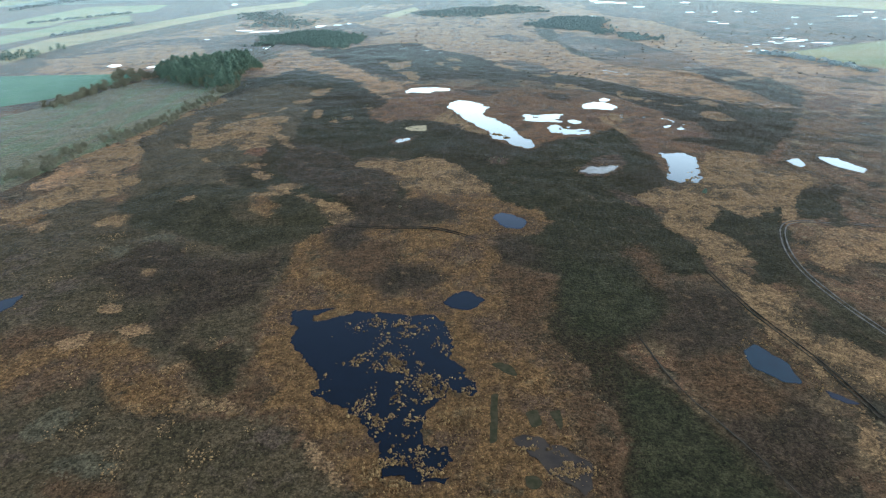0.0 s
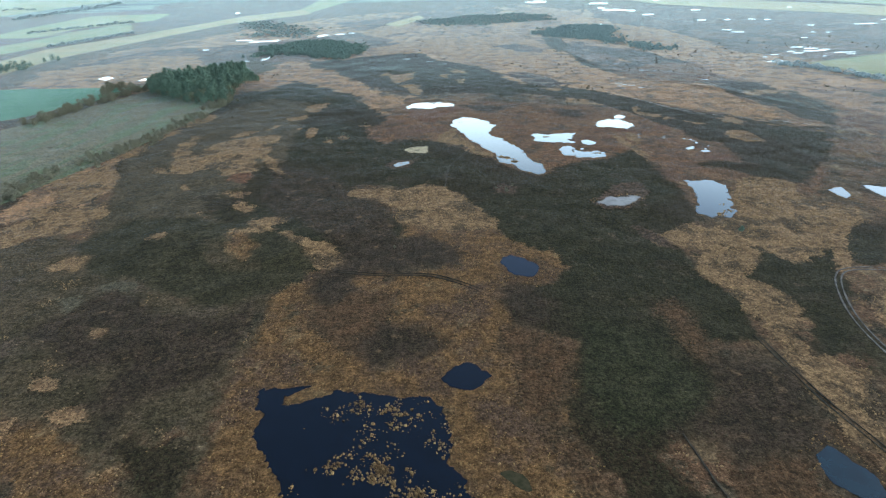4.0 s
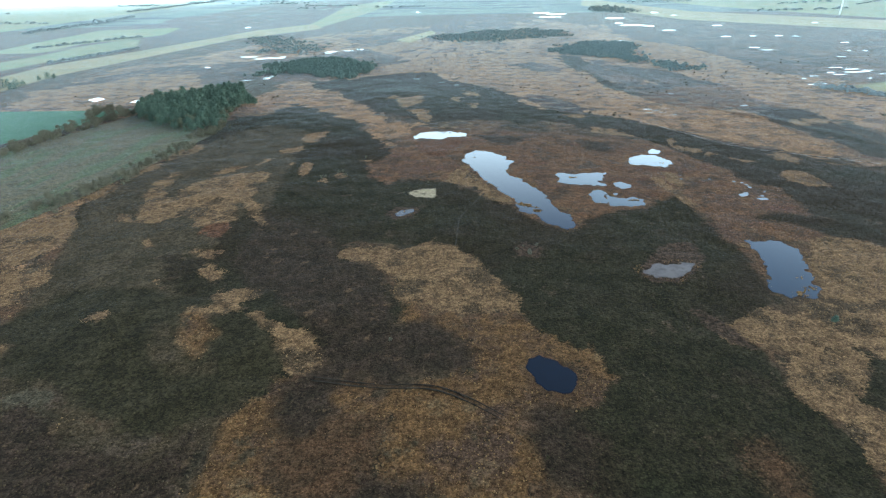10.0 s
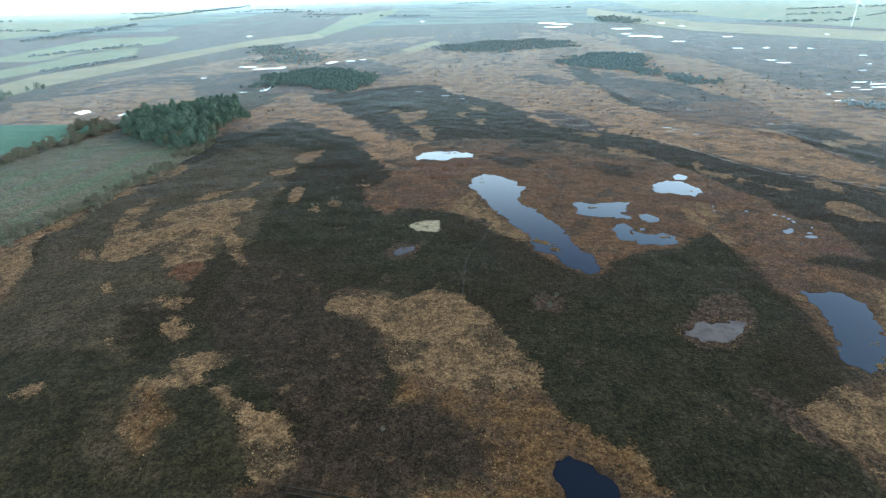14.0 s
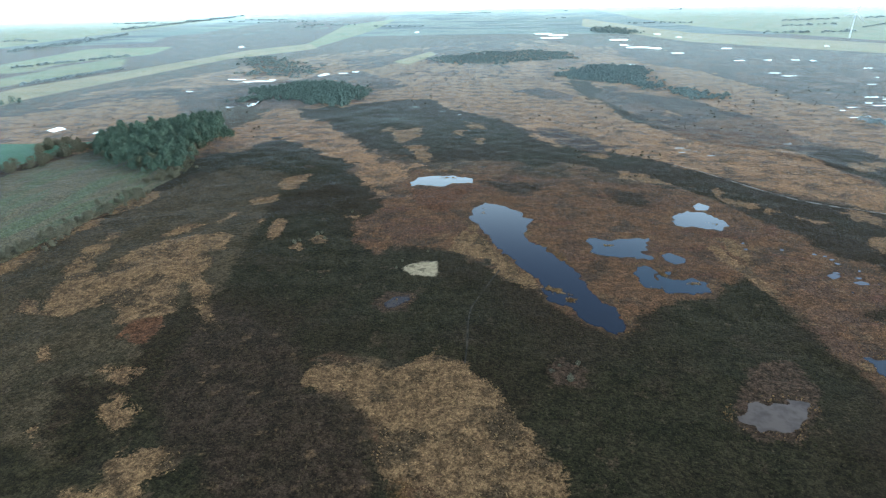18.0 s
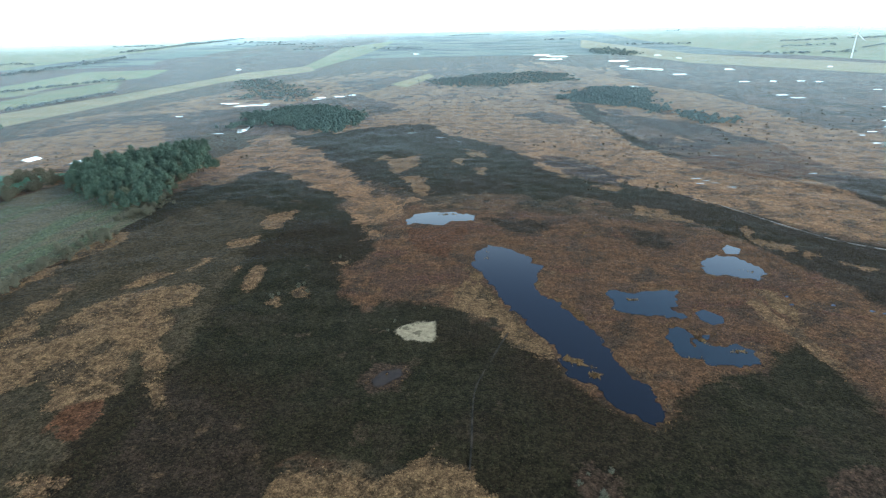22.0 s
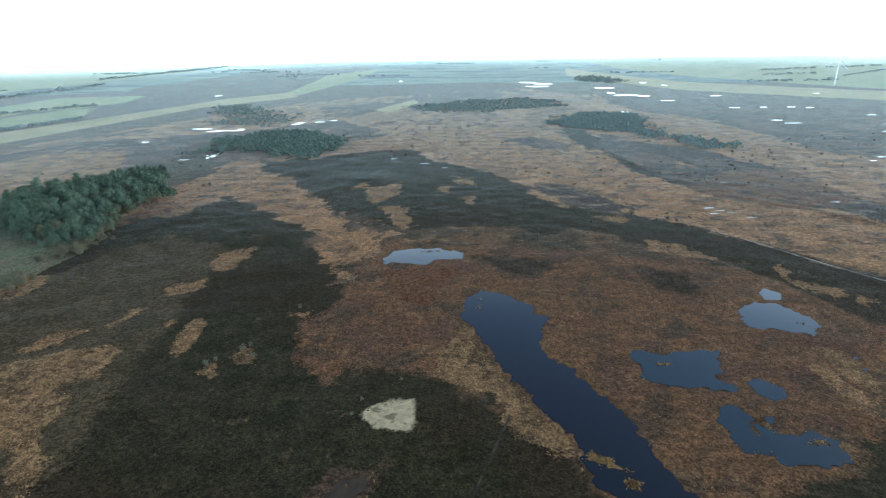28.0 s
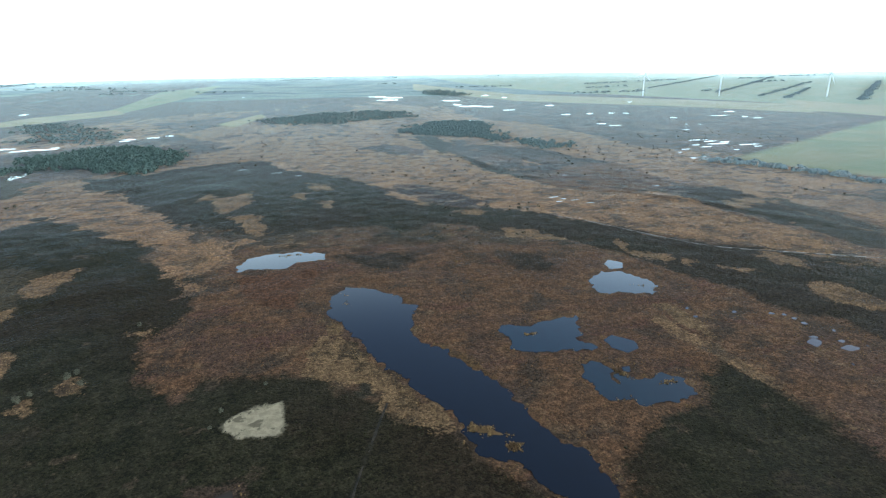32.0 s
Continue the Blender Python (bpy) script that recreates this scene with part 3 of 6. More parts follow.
    "strip_14": ("strip", [(-131, 378), (-132, 397), (-127, 397), (-122, 375)]),
    "strip_15": ("strip", [(-128, 467), (-121, 474), (-110, 480), (-108, 470), (-115, 459), (-123, 458)]),
    "strip_16": ("strip", [(-118, 499), (-115, 517), (-101, 522), (-103, 503), (-102, 489), (-110, 485)]),
    "strip_17": ("strip", [(-98, 408), (-100, 420), (-99, 436), (-94, 436), (-92, 425), (-92, 412), (-95, 408)]),
    "strip_18": ("strip", [(-108, 428), (-109, 434), (-106, 438), (-105, 434)]),
    "strip_19": ("strip", [(-152, 411), (-151, 421), (-146, 429), (-131, 434), (-130, 446), (-119, 454), (-127, 441), (-139, 426), (-142, 417)]),
    "strip_20": ("strip", [(-202, 417), (-205, 436), (-200, 439), (-195, 430)]),
    "strip_21": ("strip", [(-180, 403), (-178, 420), (-175, 414), (-174, 400)]),
    "strip_22": ("strip", [(-82.2, 396.5), (-81, 405), (-78, 407), (-74.8, 395.1)]),
    "strip_23": ("strip", [(-75, 410), (-72, 414), (-65, 409), (-64.9, 402.6), (-71.4, 401.9)]),
    "strip_24": ("strip", [(-63, 440), (-56, 444), (-55, 438), (-60, 435)]),
    "strip_25": ("strip", [(-198, 595), (-174, 609), (-166, 593), (-187, 580)]),
    "strip_26": ("strip", [(-113.1, 302.9), (-101.2, 301.5), (-101, 299.4), (-111.4, 300)]),
    "straw_17": ("straw", [(-105.9, 287.8), (-102.4, 289.1), (-91.1, 279.4), (-90.1, 276), (-97.6, 279.4)]),
    "strip_27": ("strip", [(-119.6, 273.7), (-118, 275.9), (-113.3, 271.6), (-115.7, 269.5)]),
    "rust_2": ("rust", [(-57, 432), (-46, 444), (-44, 471), (-39, 505), (-32, 529), (13, 522), (61, 510), (90, 500), (125, 481), (146, 465), (159, 451), (171, 438), (176, 421), (194, 402), (149, 352), (130.7, 360.2), (121, 363.3), (108.7, 360.5), (97.3, 347.2), (82.2, 346.1), (64.8, 335.8), (58.2, 323.9), (50.5, 325.8), (41.5, 333.9), (32.9, 350.4), (25.1, 364.5), (15.5, 377.6), (6.5, 392.8), (-4, 393), (-21.3, 397.5), (-39.3, 402.1), (-50, 411.5)]),
    "rust_3": ("rust", [(151, 407), (179, 390), (130.1, 333.3), (124.6, 352), (117.5, 363.3)]),
    "straw_18": ("straw", [(3, 434), (12.4, 417.5), (15.6, 401), (22.2, 384.8), (27.9, 370.7), (32.9, 358.5), (30.5, 355.2), (21.1, 361.5), (11.3, 374.3), (4.2, 388.9), (-4, 393), (-4, 405.9), (1.7, 410.4)]),
    "gold_8": ("gold", [(33, 425), (34.9, 409.7), (41.1, 398.4), (47.7, 382.5), (47.9, 375.4), (39.8, 392.2), (31.3, 404.3)]),
    "peat_2": ("peat", [(-28, 487), (-4, 490), (8, 485), (-1, 463), (-7, 443), (-20, 456), (-28, 471)]),
    "brown_12": ("brown", [(18, 502), (46, 501), (56, 484), (25, 477)]),
    "brown_13": ("brown", [(91, 482), (111, 474), (110, 452), (93, 456)]),
    "straw_19": ("straw", [(125, 408), (138, 407), (137, 387), (128, 376), (123, 391)]),
    "mud_2": ("mud", [(-34.2, 343.5), (-29.6, 351.5), (-20.2, 351.4), (-17.2, 345.8), (-21.3, 337.6), (-29, 336.5)]),
    "mud_3": ("mud", [(79.7, 289.7), (93.1, 303.3), (105.2, 306.2), (104.9, 292.4), (96.9, 280.3), (87.4, 271.8), (75.7, 271.7), (74.2, 278)]),
    "mud_4": ("mud", [(27.2, 303.3), (32, 307), (39.4, 300.7), (36.1, 293.8), (27.2, 292.9)]),
    "strip_28": ("strip", [(115, 394), (119, 360), (125, 341), (125, 318), (125.5, 297.2), (129.9, 300.5), (131, 323), (130, 349), (125, 368), (121, 398)]),
    "mud_5": ("mud", [(139, 417), (146, 407), (142, 394), (132, 395)]),
    "sedge_1": ("sedge", [(-493, 757), (-479, 790), (-444, 805), (-404, 841), (-346, 836), (-316, 761), (-304, 716), (-330, 690), (-345, 662), (-375, 646), (-403, 643), (-429, 638), (-519, 744)]),
    "moor_1": ("moor", [(-346, 836), (-334, 981), (-284, 1007), (-141, 840), (-207, 788), (-252, 741), (-288, 729)]),
    "sedge_2": ("sedge", [(321, 1162), (355, 1073), (360, 912), (398, 837), (381, 729), (357, 629), (346, 573), (301, 518), (306, 559), (305, 611), (302, 678), (307, 785), (306, 945), (286, 1081)]),
    "heather_6": ("heather", [(167, 1023), (200, 986), (191, 813), (206, 711), (217, 636), (208, 606), (193, 649), (167, 729), (158, 836)]),
    "moor_2": ("moor", [(249, 829), (268, 753), (266, 668), (281, 633), (293, 593), (286, 531), (268, 507), (262, 546), (259, 595), (231, 625), (222, 696)]),
    "rust_4": ("rust", [(227, 683), (279, 693), (281, 633), (249, 591), (215, 612)]),
    "sedge_3": ("sedge", [(-112, 826), (-79, 954), (-38, 1004), (25, 1022), (128, 922), (167, 825), (168, 749), (161, 644), (146, 567), (124, 591), (110, 623), (87, 681), (56, 741), (16, 799), (-44, 850)]),
    "heather_7": ("heather", [(-101, 662), (-92, 711), (-85, 796), (-63, 855), (-18, 788), (15, 750), (43, 715), (56, 664), (71, 621), (87, 601), (120, 579), (131, 549), (155, 532), (162, 513), (180, 495), (185, 480), (203, 460), (223, 446), (231, 425), (173, 374), (164, 386), (165, 403), (171, 422), (168, 441), (160, 449), (147, 466), (136, 488), (123, 500), (109, 512), (92, 537), (74, 546), (55, 537), (41, 552), (21, 555), (0, 559), (-19, 550), (-40, 566), (-56, 581), (-65, 576), (-87, 616)]),
    "moor_3": ("moor", [(68, 667), (99, 666), (128, 592), (113, 567), (87, 603)]),
    "heather_8": ("heather", [(287, 584), (300, 552), (301, 518), (271, 479), (264, 501), (261, 532)]),
    "strip_29": ("strip", [(-60, 655), (-34, 686), (-30, 640), (-45, 612), (-54, 626)]),
    "strip_30": ("strip", [(-3, 664), (7, 665), (5, 633), (-4, 643)]),
    "strip_31": ("strip", [(11, 632), (23, 626), (19, 606), (12, 611)]),
    "strip_32": ("strip", [(8, 701), (26, 688), (30, 658), (12, 672)]),
    "strip_33": ("strip", [(-44, 605), (-26, 608), (-18, 568), (-24, 548), (-34, 575)]),
    "strip_34": ("strip", [(-71, 655), (-69, 677), (-60, 665)]),
    "strip_35": ("strip", [(75, 606), (89, 600), (81, 592)]),
    "strip_36": ("strip", [(96, 575), (119, 564), (112, 555), (97, 565)]),
    "strip_37": ("strip", [(63, 642), (70, 636), (67, 626)]),
    "sedge_4": ("sedge", [(-212, 704), (-214, 781), (-192, 808), (-169, 744), (-162, 674), (-119, 599), (-86, 561), (-63, 526), (-50, 497), (-35, 507), (-36, 521), (-48, 523), (-61, 569), (-84, 600), (-106, 650), (-141, 721), (-167, 731)]),
    "brae_2": ("brae", [(-289, 812), (-237, 801), (-214, 781), (-212, 704), (-224, 676), (-252, 691)]),
    "moor_4": ("moor", [(77, 917), (116, 936), (151, 865), (141, 822), (106, 839)]),
    "moor_5": ("moor", [(170, 860), (215, 942), (220, 738), (241, 670), (210, 630), (186, 681), (176, 775)]),
    "rust_5": ("rust", [(182, 640), (242, 703), (304, 714), (288, 615), (256, 583), (209, 596)]),
    "sedge_5": ("sedge", [(146, 567), (162, 623), (190, 628), (219, 585), (252, 584), (260, 551), (256, 503), (265, 454), (234, 427), (226, 449), (206, 464), (188, 484), (165, 518)]),
    "heather_9": ("heather", [(267, 565), (310, 591), (302, 525), (300, 485), (273, 461), (267, 490), (259, 514)]),
    "strip_38": ("strip", [(271, 540), (301, 543), (300, 524), (267, 522)]),
    "sedge_6": ("sedge", [(307, 1091), (362, 1025), (379, 884), (371, 771), (352, 667), (300, 607), (310, 689), (303, 763), (279, 909)]),
    "moor_6": ("moor", [(406, 1670), (473, 1597), (820, 1045), (820, 927), (499, 650), (469, 693), (388, 797), (404, 927), (406, 1122), (358, 1265)]),
    "amber_1": ("amber", [(233, 2075), (312, 1892), (358, 1265), (349, 1080), (299, 1153), (302, 1489)]),
    "heather_10": ("heather", [(120, 576), (150, 544), (175, 503), (191, 472), (210, 449), (226, 440), (239, 421), (250, 405), (262, 389), (190, 295), (181, 306), (169, 311), (161, 326), (148, 331), (146, 336), (162, 342), (174, 336), (177, 354), (179, 374), (170, 397), (159, 424), (157, 442), (149, 466), (134, 491), (106, 516)]),
    "rust_6": ("rust", [(144, 425), (159, 402), (169, 383), (179, 374), (173, 343), (161, 339), (146, 336), (148, 330), (153, 317), (153, 309), (131, 306), (122, 308), (124, 324), (122, 337), (126, 359), (130, 384), (134, 414)]),
    "heather_11": ("heather", [(259, 562), (285, 550), (296, 511), (296, 471), (298, 437), (277, 409), (269, 432), (264, 472), (260, 522)]),
    "strip_39": ("strip", [(109, 528), (127, 513), (138, 489), (122, 493), (105, 509)]),
    "strip_40": ("strip", [(152, 480), (161, 486), (159, 474), (151, 470)]),
    "strip_41": ("strip", [(152, 470), (165, 457), (176, 440), (168, 437), (156, 452)]),
    "strip_42": ("strip", [(207, 439), (220, 448), (223, 428), (212, 419), (205, 427)]),
    "strip_43": ("strip", [(197, 406), (209, 410), (212, 396), (208, 376), (199, 377), (189, 387)]),
    "strip_44": ("strip", [(229, 425), (241, 418), (234, 414)]),
    "strip_45": ("strip", [(180, 434), (192, 426), (185, 422)]),
    "strip_46": ("strip", [(271, 543), (291, 537), (292, 520), (272, 519)]),
    "straw_20": ("straw", [(154, 306), (167, 308), (174, 296), (183, 286), (162, 258), (153, 266), (145, 274), (145, 287)]),
}
WOOD = {
    "1": [(-290, 571), (-322, 626), (-296, 656), (-271, 699), (-230, 705), (-205, 645), (-201, 582), (-197, 532), (-218, 525)],
    "2": [(-285, 837), (-289, 965), (-267, 981), (-224, 1030), (-137, 968), (-117, 888), (-124, 772), (-183, 796), (-244, 847)],
    "3": [(-86, 1373), (-33, 1493), (48, 1617), (190, 1631), (263, 1562), (271, 1363), (205, 1325), (121, 1285), (24, 1253), (-50, 1298)],
    "4": [(161, 1095), (241, 1237), (325, 1302), (330, 1154), (302, 966), (315, 889), (340, 822), (316, 796), (269, 820), (259, 896), (222, 966), (170, 1013)],
    "5": [(520, 2578), (672, 2704), (700, 2317), (607, 2163), (512, 2362)],
    "6": [(-510, 1486), (-459, 1546), (-360, 1414), (-228, 1199), (-274, 1096), (-366, 1150)],
    "7": [(-645, 729), (-582, 782), (-562, 866), (-539, 832), (-548, 738), (-609, 690)],
}
LINE = {
    "sand": [(-25, 374), (-23, 377), (-19, 379), (-17, 382), (-15, 380), (-13, 383), (-10, 381), (-10, 370), (-12, 367), (-17, 368), (-22, 369)],
    "hedge": [(-334, 461), (-331, 493), (-317, 580), (-310, 617)],
    "hedgelow": [(-238, 275), (-234, 333), (-227, 349), (-216, 375), (-208, 424), (-203, 490)],
    "track": [(233, 205), (188, 203), (170, 209), (152, 211), (144, 205), (135, 186), (131, 169), (131, 150), (134, 131), (136, 118)],
    "wet": [(149, 542), (162, 526), (172, 505), (183, 482), (194, 462), (210, 449), (229, 438), (249, 425), (267, 414)],
    "path": [(17, 372), (8, 351), (3, 339), (2, 317), (1, 305)],
    "path2": [(-41, 215), (-20, 211), (-6, 212), (4, 207), (14, 199)],
    "path3": [(59, 131), (62, 108), (69, 93), (75, 75)],
    "path4": [(97, 170), (100, 141), (106, 119), (108, 97)],
    "hr32": [(381, 685), (409, 647), (425, 579), (427, 542)],
    "row1": [(1476, 2306), (2609, 3191)],
    "row2": [(1452, 1879), (2654, 2812)],
    "row3": [(1410, 1651), (2286, 2255)],
    "row4": [(1388, 1534), (1900, 1913)],
    "row5": [(1448, 1358), (2449, 2067)],
    "rowl1": [(-692, 1026), (-678, 1152), (-667, 1279)],
    "rowl2": [(-925, 1318), (-878, 1482), (-830, 1601)],
    "rowl3": [(-1268, 1745), (-1305, 2232), (-1367, 2533)],
    "rowl4": [(-1559, 2835), (-1543, 3711), (-1515, 4280)],
    "front": [(-211, 506), (-200, 519), (-201, 559)],
    "side": [(-342, 588), (-345, 615), (-328, 626)],
}

# sedge islets: centre, half sizes, turn, tussocks
ISLETS = [(-24, 123, 5, 4, 0, 60), (-15, 122, 6, 5, -20, 260), (-9, 118, 4, 5, 0, 130), (-5, 112, 4, 5, 30, 170), (-18, 142, 8, 4, 0, 70), (-9, 140, 7, 4, 0, 90), (0, 132, 4, 7, 0, 70), (-15, 133, 7, 5, 0, 60),
          (-27, 141, 9, 6, 0, 35), (-16, 99, 5, 4, 0, 90), (-10, 99, 5, 5, 0, 80), (2, 112, 6, 4, 0, 110), (-3, 104, 5, 5, 0, 200), (4, 100, 5, 5, 0, 120), (-13, 85, 5, 4, 0, 120), (-8, 89, 4, 4, 0, 60),
          (-4, 85, 4, 3, 0, 50), (-9, 82, 5, 3, 0, 90), (-15, 82, 4, 4, 0, 110), (-17, 108, 7, 5, 0, 70), (-36, 117, 3, 3, 0, 40), (-35, 111, 3, 3, 0, 40), (-22, 103, 4, 3, 0, 50),
          (18, 90, 3, 2, 0, 50), (25, 87, 4, 2, -30, 60), (30, 82, 3, 3, 0, 60), (26, 82, 3, 2, 0, 40), (24, 84, 5, 3, -30, 50),
          (39, 353, 5.0, 1.5, -38, 260), (43, 346, 2.0, 1.5, 0, 110), (14, 447, 2, 5, 10, 50), (86, 367, 1.2, 4.5, 20, 60), (96, 359, 3, 1.2, 0, 30),
          (71, 398, 3, 1.0, 0, 25), (64, 477, 6, 1.2, 0, 40), (-6, 511, 6, 1.5, 0, 24), (134, 268, 3, 6, 0, 50), (128, 262, 4, 2, 0, 40), (136, 422, 5, 2, -30, 40), (-24, 346, 1.6, 1.2, 0, 16)]
TURBINES = [(1154, 1879, -25, 15), (1335, 1735, -30, 60), (1534, 1529, -35, 40)]
from mathutils.geometry import delaunay_2d_cdt

# ---- small tools ----
def lattice(x, y, seed=0):
    """Smooth value noise, 0 to 1, on arrays."""
    xi, yi = np.floor(x).astype(np.int64), np.floor(y).astype(np.int64)
    fx, fy = x - xi, y - yi
    fx, fy = fx * fx * (3 - 2 * fx), fy * fy * (3 - 2 * fy)

    def cell(i, j):
        h = (i * 374761393 + j * 668265263 + seed * 974634777) & 0x7FFFFFFF
        h = ((h ^ (h >> 13)) * 1274126177) & 0x7FFFFFFF
        return ((h ^ (h >> 16)) & 0xFFFF) / 65535.0
    a, b, c, d = cell(xi, yi), cell(xi + 1, yi), cell(xi, yi + 1), cell(xi + 1, yi + 1)
    return (a * (1 - fx) + b * fx) * (1 - fy) + (c * (1 - fx) + d * fx) * fy


def fbm(x, y, size, seed=0, octaves=4):
    """Layered noise about zero, roughly -1 to 1; size in metres."""
    total, amp, s = 0.0, 1.0, size
    for k in range(octaves):
        total = total + amp * (lattice(x / s, y / s, seed + k) * 2 - 1)
        amp, s = amp * 0.55, s * 0.5
    return total / 1.6


def inside(x, y, outline):
    """How far, in metres, points lie inside a closed outline (negative: outside)."""
    best = np.full(x.shape, 1e9)
    odd = np.zeros(x.shape, bool)
    n = len(outline)
    for i in range(n):
        (ax, ay), (bx, by) = outline[i], outline[(i + 1) % n]
        ex, ey = bx - ax, by - ay
        s = np.clip(((x - ax) * ex + (y - ay) * ey) / max(ex * ex + ey * ey, 1e-6), 0, 1)
        best = np.minimum(best, (x - ax - s * ex) ** 2 + (y - ay - s * ey) ** 2)
        if ay != by:
            odd ^= ((ay > y) != (by > y)) & (x < (bx - ax) * (y - ay) / (by - ay) + ax)
    return np.where(odd, 1, -1) * np.sqrt(best)


def beside(x, y, line):
    """Distance to an open line."""
    best = np.full(x.shape, 1e9)
    for (ax, ay), (bx, by) in zip(line, line[1:]):
        ex, ey = bx - ax, by - ay
        s = np.clip(((x - ax) * ex + (y - ay) * ey) / max(ex * ex + ey * ey, 1e-6), 0, 1)
        best = np.minimum(best, (x - ax - s * ex) ** 2 + (y - ay - s * ey) ** 2)
    return np.sqrt(best)


def cover(x, y, plan, reach=40.0):
    """Largest inside-distance over the outlines of a plan, held within -reach..reach."""
    out = np.full(x.shape, -reach)
    for o in plan.values():
        xs, ys = [p[0] for p in o], [p[1] for p in o]
        m = (x > min(xs) - reach) & (x < max(xs) + reach) & (y > min(ys) - reach) & (y < max(ys) + reach)
        if m.any():
            out[m] = np.maximum(out[m], np.minimum(inside(x[m], y[m], o), reach))
    return out


def warp(x, y):
    """The plan's edges wander by a few metres, more so farther off."""
    a = 2.0 + np.clip((y - 450) / 90.0, 0, 14)
    return x + a * fbm(x, y, 22.0, 11), y + a * fbm(x, y, 22.0, 31)


def rise(x, y):
    """Height of the land: flat bog, low dunes, and a faint swell towards the horizon."""
    r = np.hypot(x, y - 150)
    s = np.clip((r - 1500) / 3300, 0, 1)
    az = np.degrees(np.arctan2(x, np.maximum(y - 150, 1.0)))
    e = np.clip((r - 3000) / 1700, 0, 1) * np.clip((az + 32) / 24, 0, 1) * np.clip((46 - az) / 20, 0, 1)
    return 52 * s * s * (3 - 2 * s) + 30 * e * e * (3 - 2 * e)


def mesh_from(name, verts, faces, mats, flat=True):
    me = bpy.data.meshes.new(name)
    me.from_pydata(verts, [], faces)
    for m in mats:
        me.materials.append(m)
    if not flat:
        me.shade_smooth()
    return me


def tri_mesh(name, co, tri, mat):
    """A mesh straight from arrays of corners and triangles."""
    me = bpy.data.meshes.new(name)
    me.vertices.add(len(co))
    me.vertices.foreach_set("co", np.ascontiguousarray(co, np.float32).ravel())
    me.loops.add(len(tri) * 3)
    me.loops.foreach_set("vertex_index", np.ascontiguousarray(tri, np.int32).ravel())
    me.polygons.add(len(tri))
    me.polygons.foreach_set("loop_start", np.arange(0, len(tri) * 3, 3, dtype=np.int32))
    me.update(calc_edges=True)
    me.materials.append(mat)
    return me


def part(name, me, parent, label=""):
    ob = new(name, me)
    ob.parent = parent
    return tagged(ob, label)


# ---- materials ----
class Mat:
    """A node material with short calls for the nodes used here."""

    def __init__(self, name, rough=0.9, sheen=0.0, spec=0.3):
        self.m = bpy.data.materials.new(name)
        self.m.use_nodes = True
        self.t = self.m.node_tree
        self.b = self.t.nodes["Principled BSDF"]
        self.b.inputs["Roughness"].default_value = rough
        self.b.inputs["Specular IOR Level"].default_value = spec
        self.b.inputs["Sheen Weight"].default_value = sheen
        self.b.inputs["Sheen Roughness"].default_value = 0.12
        # bluish sheen colour, standing in for the tint of distance haze
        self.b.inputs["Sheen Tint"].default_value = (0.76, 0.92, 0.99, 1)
        self.co = self.t.nodes.new("ShaderNodeNewGeometry")

    def put(self, v, sock):
        if hasattr(v, "is_linked"):
            self.t.links.new(v, sock)
        elif isinstance(v, tuple):
            sock.default_value = (*v, 1) if len(v) == 3 else v
        else:
            sock.default_value = v

    def noise(self, size, detail=3.0, rough=0.55, squash=None):
        n = self.t.nodes.new("ShaderNodeTexNoise")
        n.inputs["Scale"].default_value = 1.0 / size
        n.inputs["Detail"].default_value = detail
        n.inputs["Roughness"].default_value = rough
        src = self.co.outputs["Position"]
        if squash:
            mp = self.t.nodes.new("ShaderNodeMapping")
            mp.inputs["Scale"].default_value = squash
            self.t.links.new(src, mp.inputs["Vector"])
            src = mp.outputs[0]
        self.t.links.new(src, n.inputs["Vector"])
        return n.outputs["Fac"]

    def math(self, op, a, b=0.0, c=0.0):
        n = self.t.nodes.new("ShaderNodeMath")
        n.operation = op
        for v, s in zip((a, b, c), n.inputs):
            self.put(v, s)
        return n.outputs[0]

    def span(self, v, a, b, lo=0.0, hi=1.0):
        n = self.t.nodes.new("ShaderNodeMapRange")
        n.interpolation_type = "SMOOTHSTEP"
        for x, k in ((v, "Value"), (a, "From Min"), (b, "From Max"), (lo, "To Min"), (hi, "To Max")):
            self.put(x, n.inputs[k])
        return n.outputs[0]

    def mix(self, f, a, b, kind="MIX"):
        n = self.t.nodes.new("ShaderNodeMix")
        n.data_type, n.blend_type = "RGBA", kind
        self.put(f, n.inputs["Factor"])
        self.put(a, n.inputs[6])
        self.put(b, n.inputs[7])
        return n.outputs[2]

    def field(self, name):
        n = self.t.nodes.new("ShaderNodeAttribute")
        n.attribute_name = name
        return n.outputs["Fac"]

    def bump(self, h, strength=0.5, dist=0.1):
        n = self.t.nodes.new("ShaderNodeBump")
        n.inputs["Strength"].default_value = strength
        n.inputs["Distance"].default_value = dist
        self.t.links.new(h, n.inputs["Height"])
        self.t.links.new(n.outputs[0], self.b.inputs["Normal"])

    def colour(self, c):
        self.put(c, self.b.inputs["Base Color"])
        return self.m


def two_tone(m, a, b, size, lo=0.35, hi=0.65):
    return m.mix(m.span(m.noise(size), lo, hi), a, b)


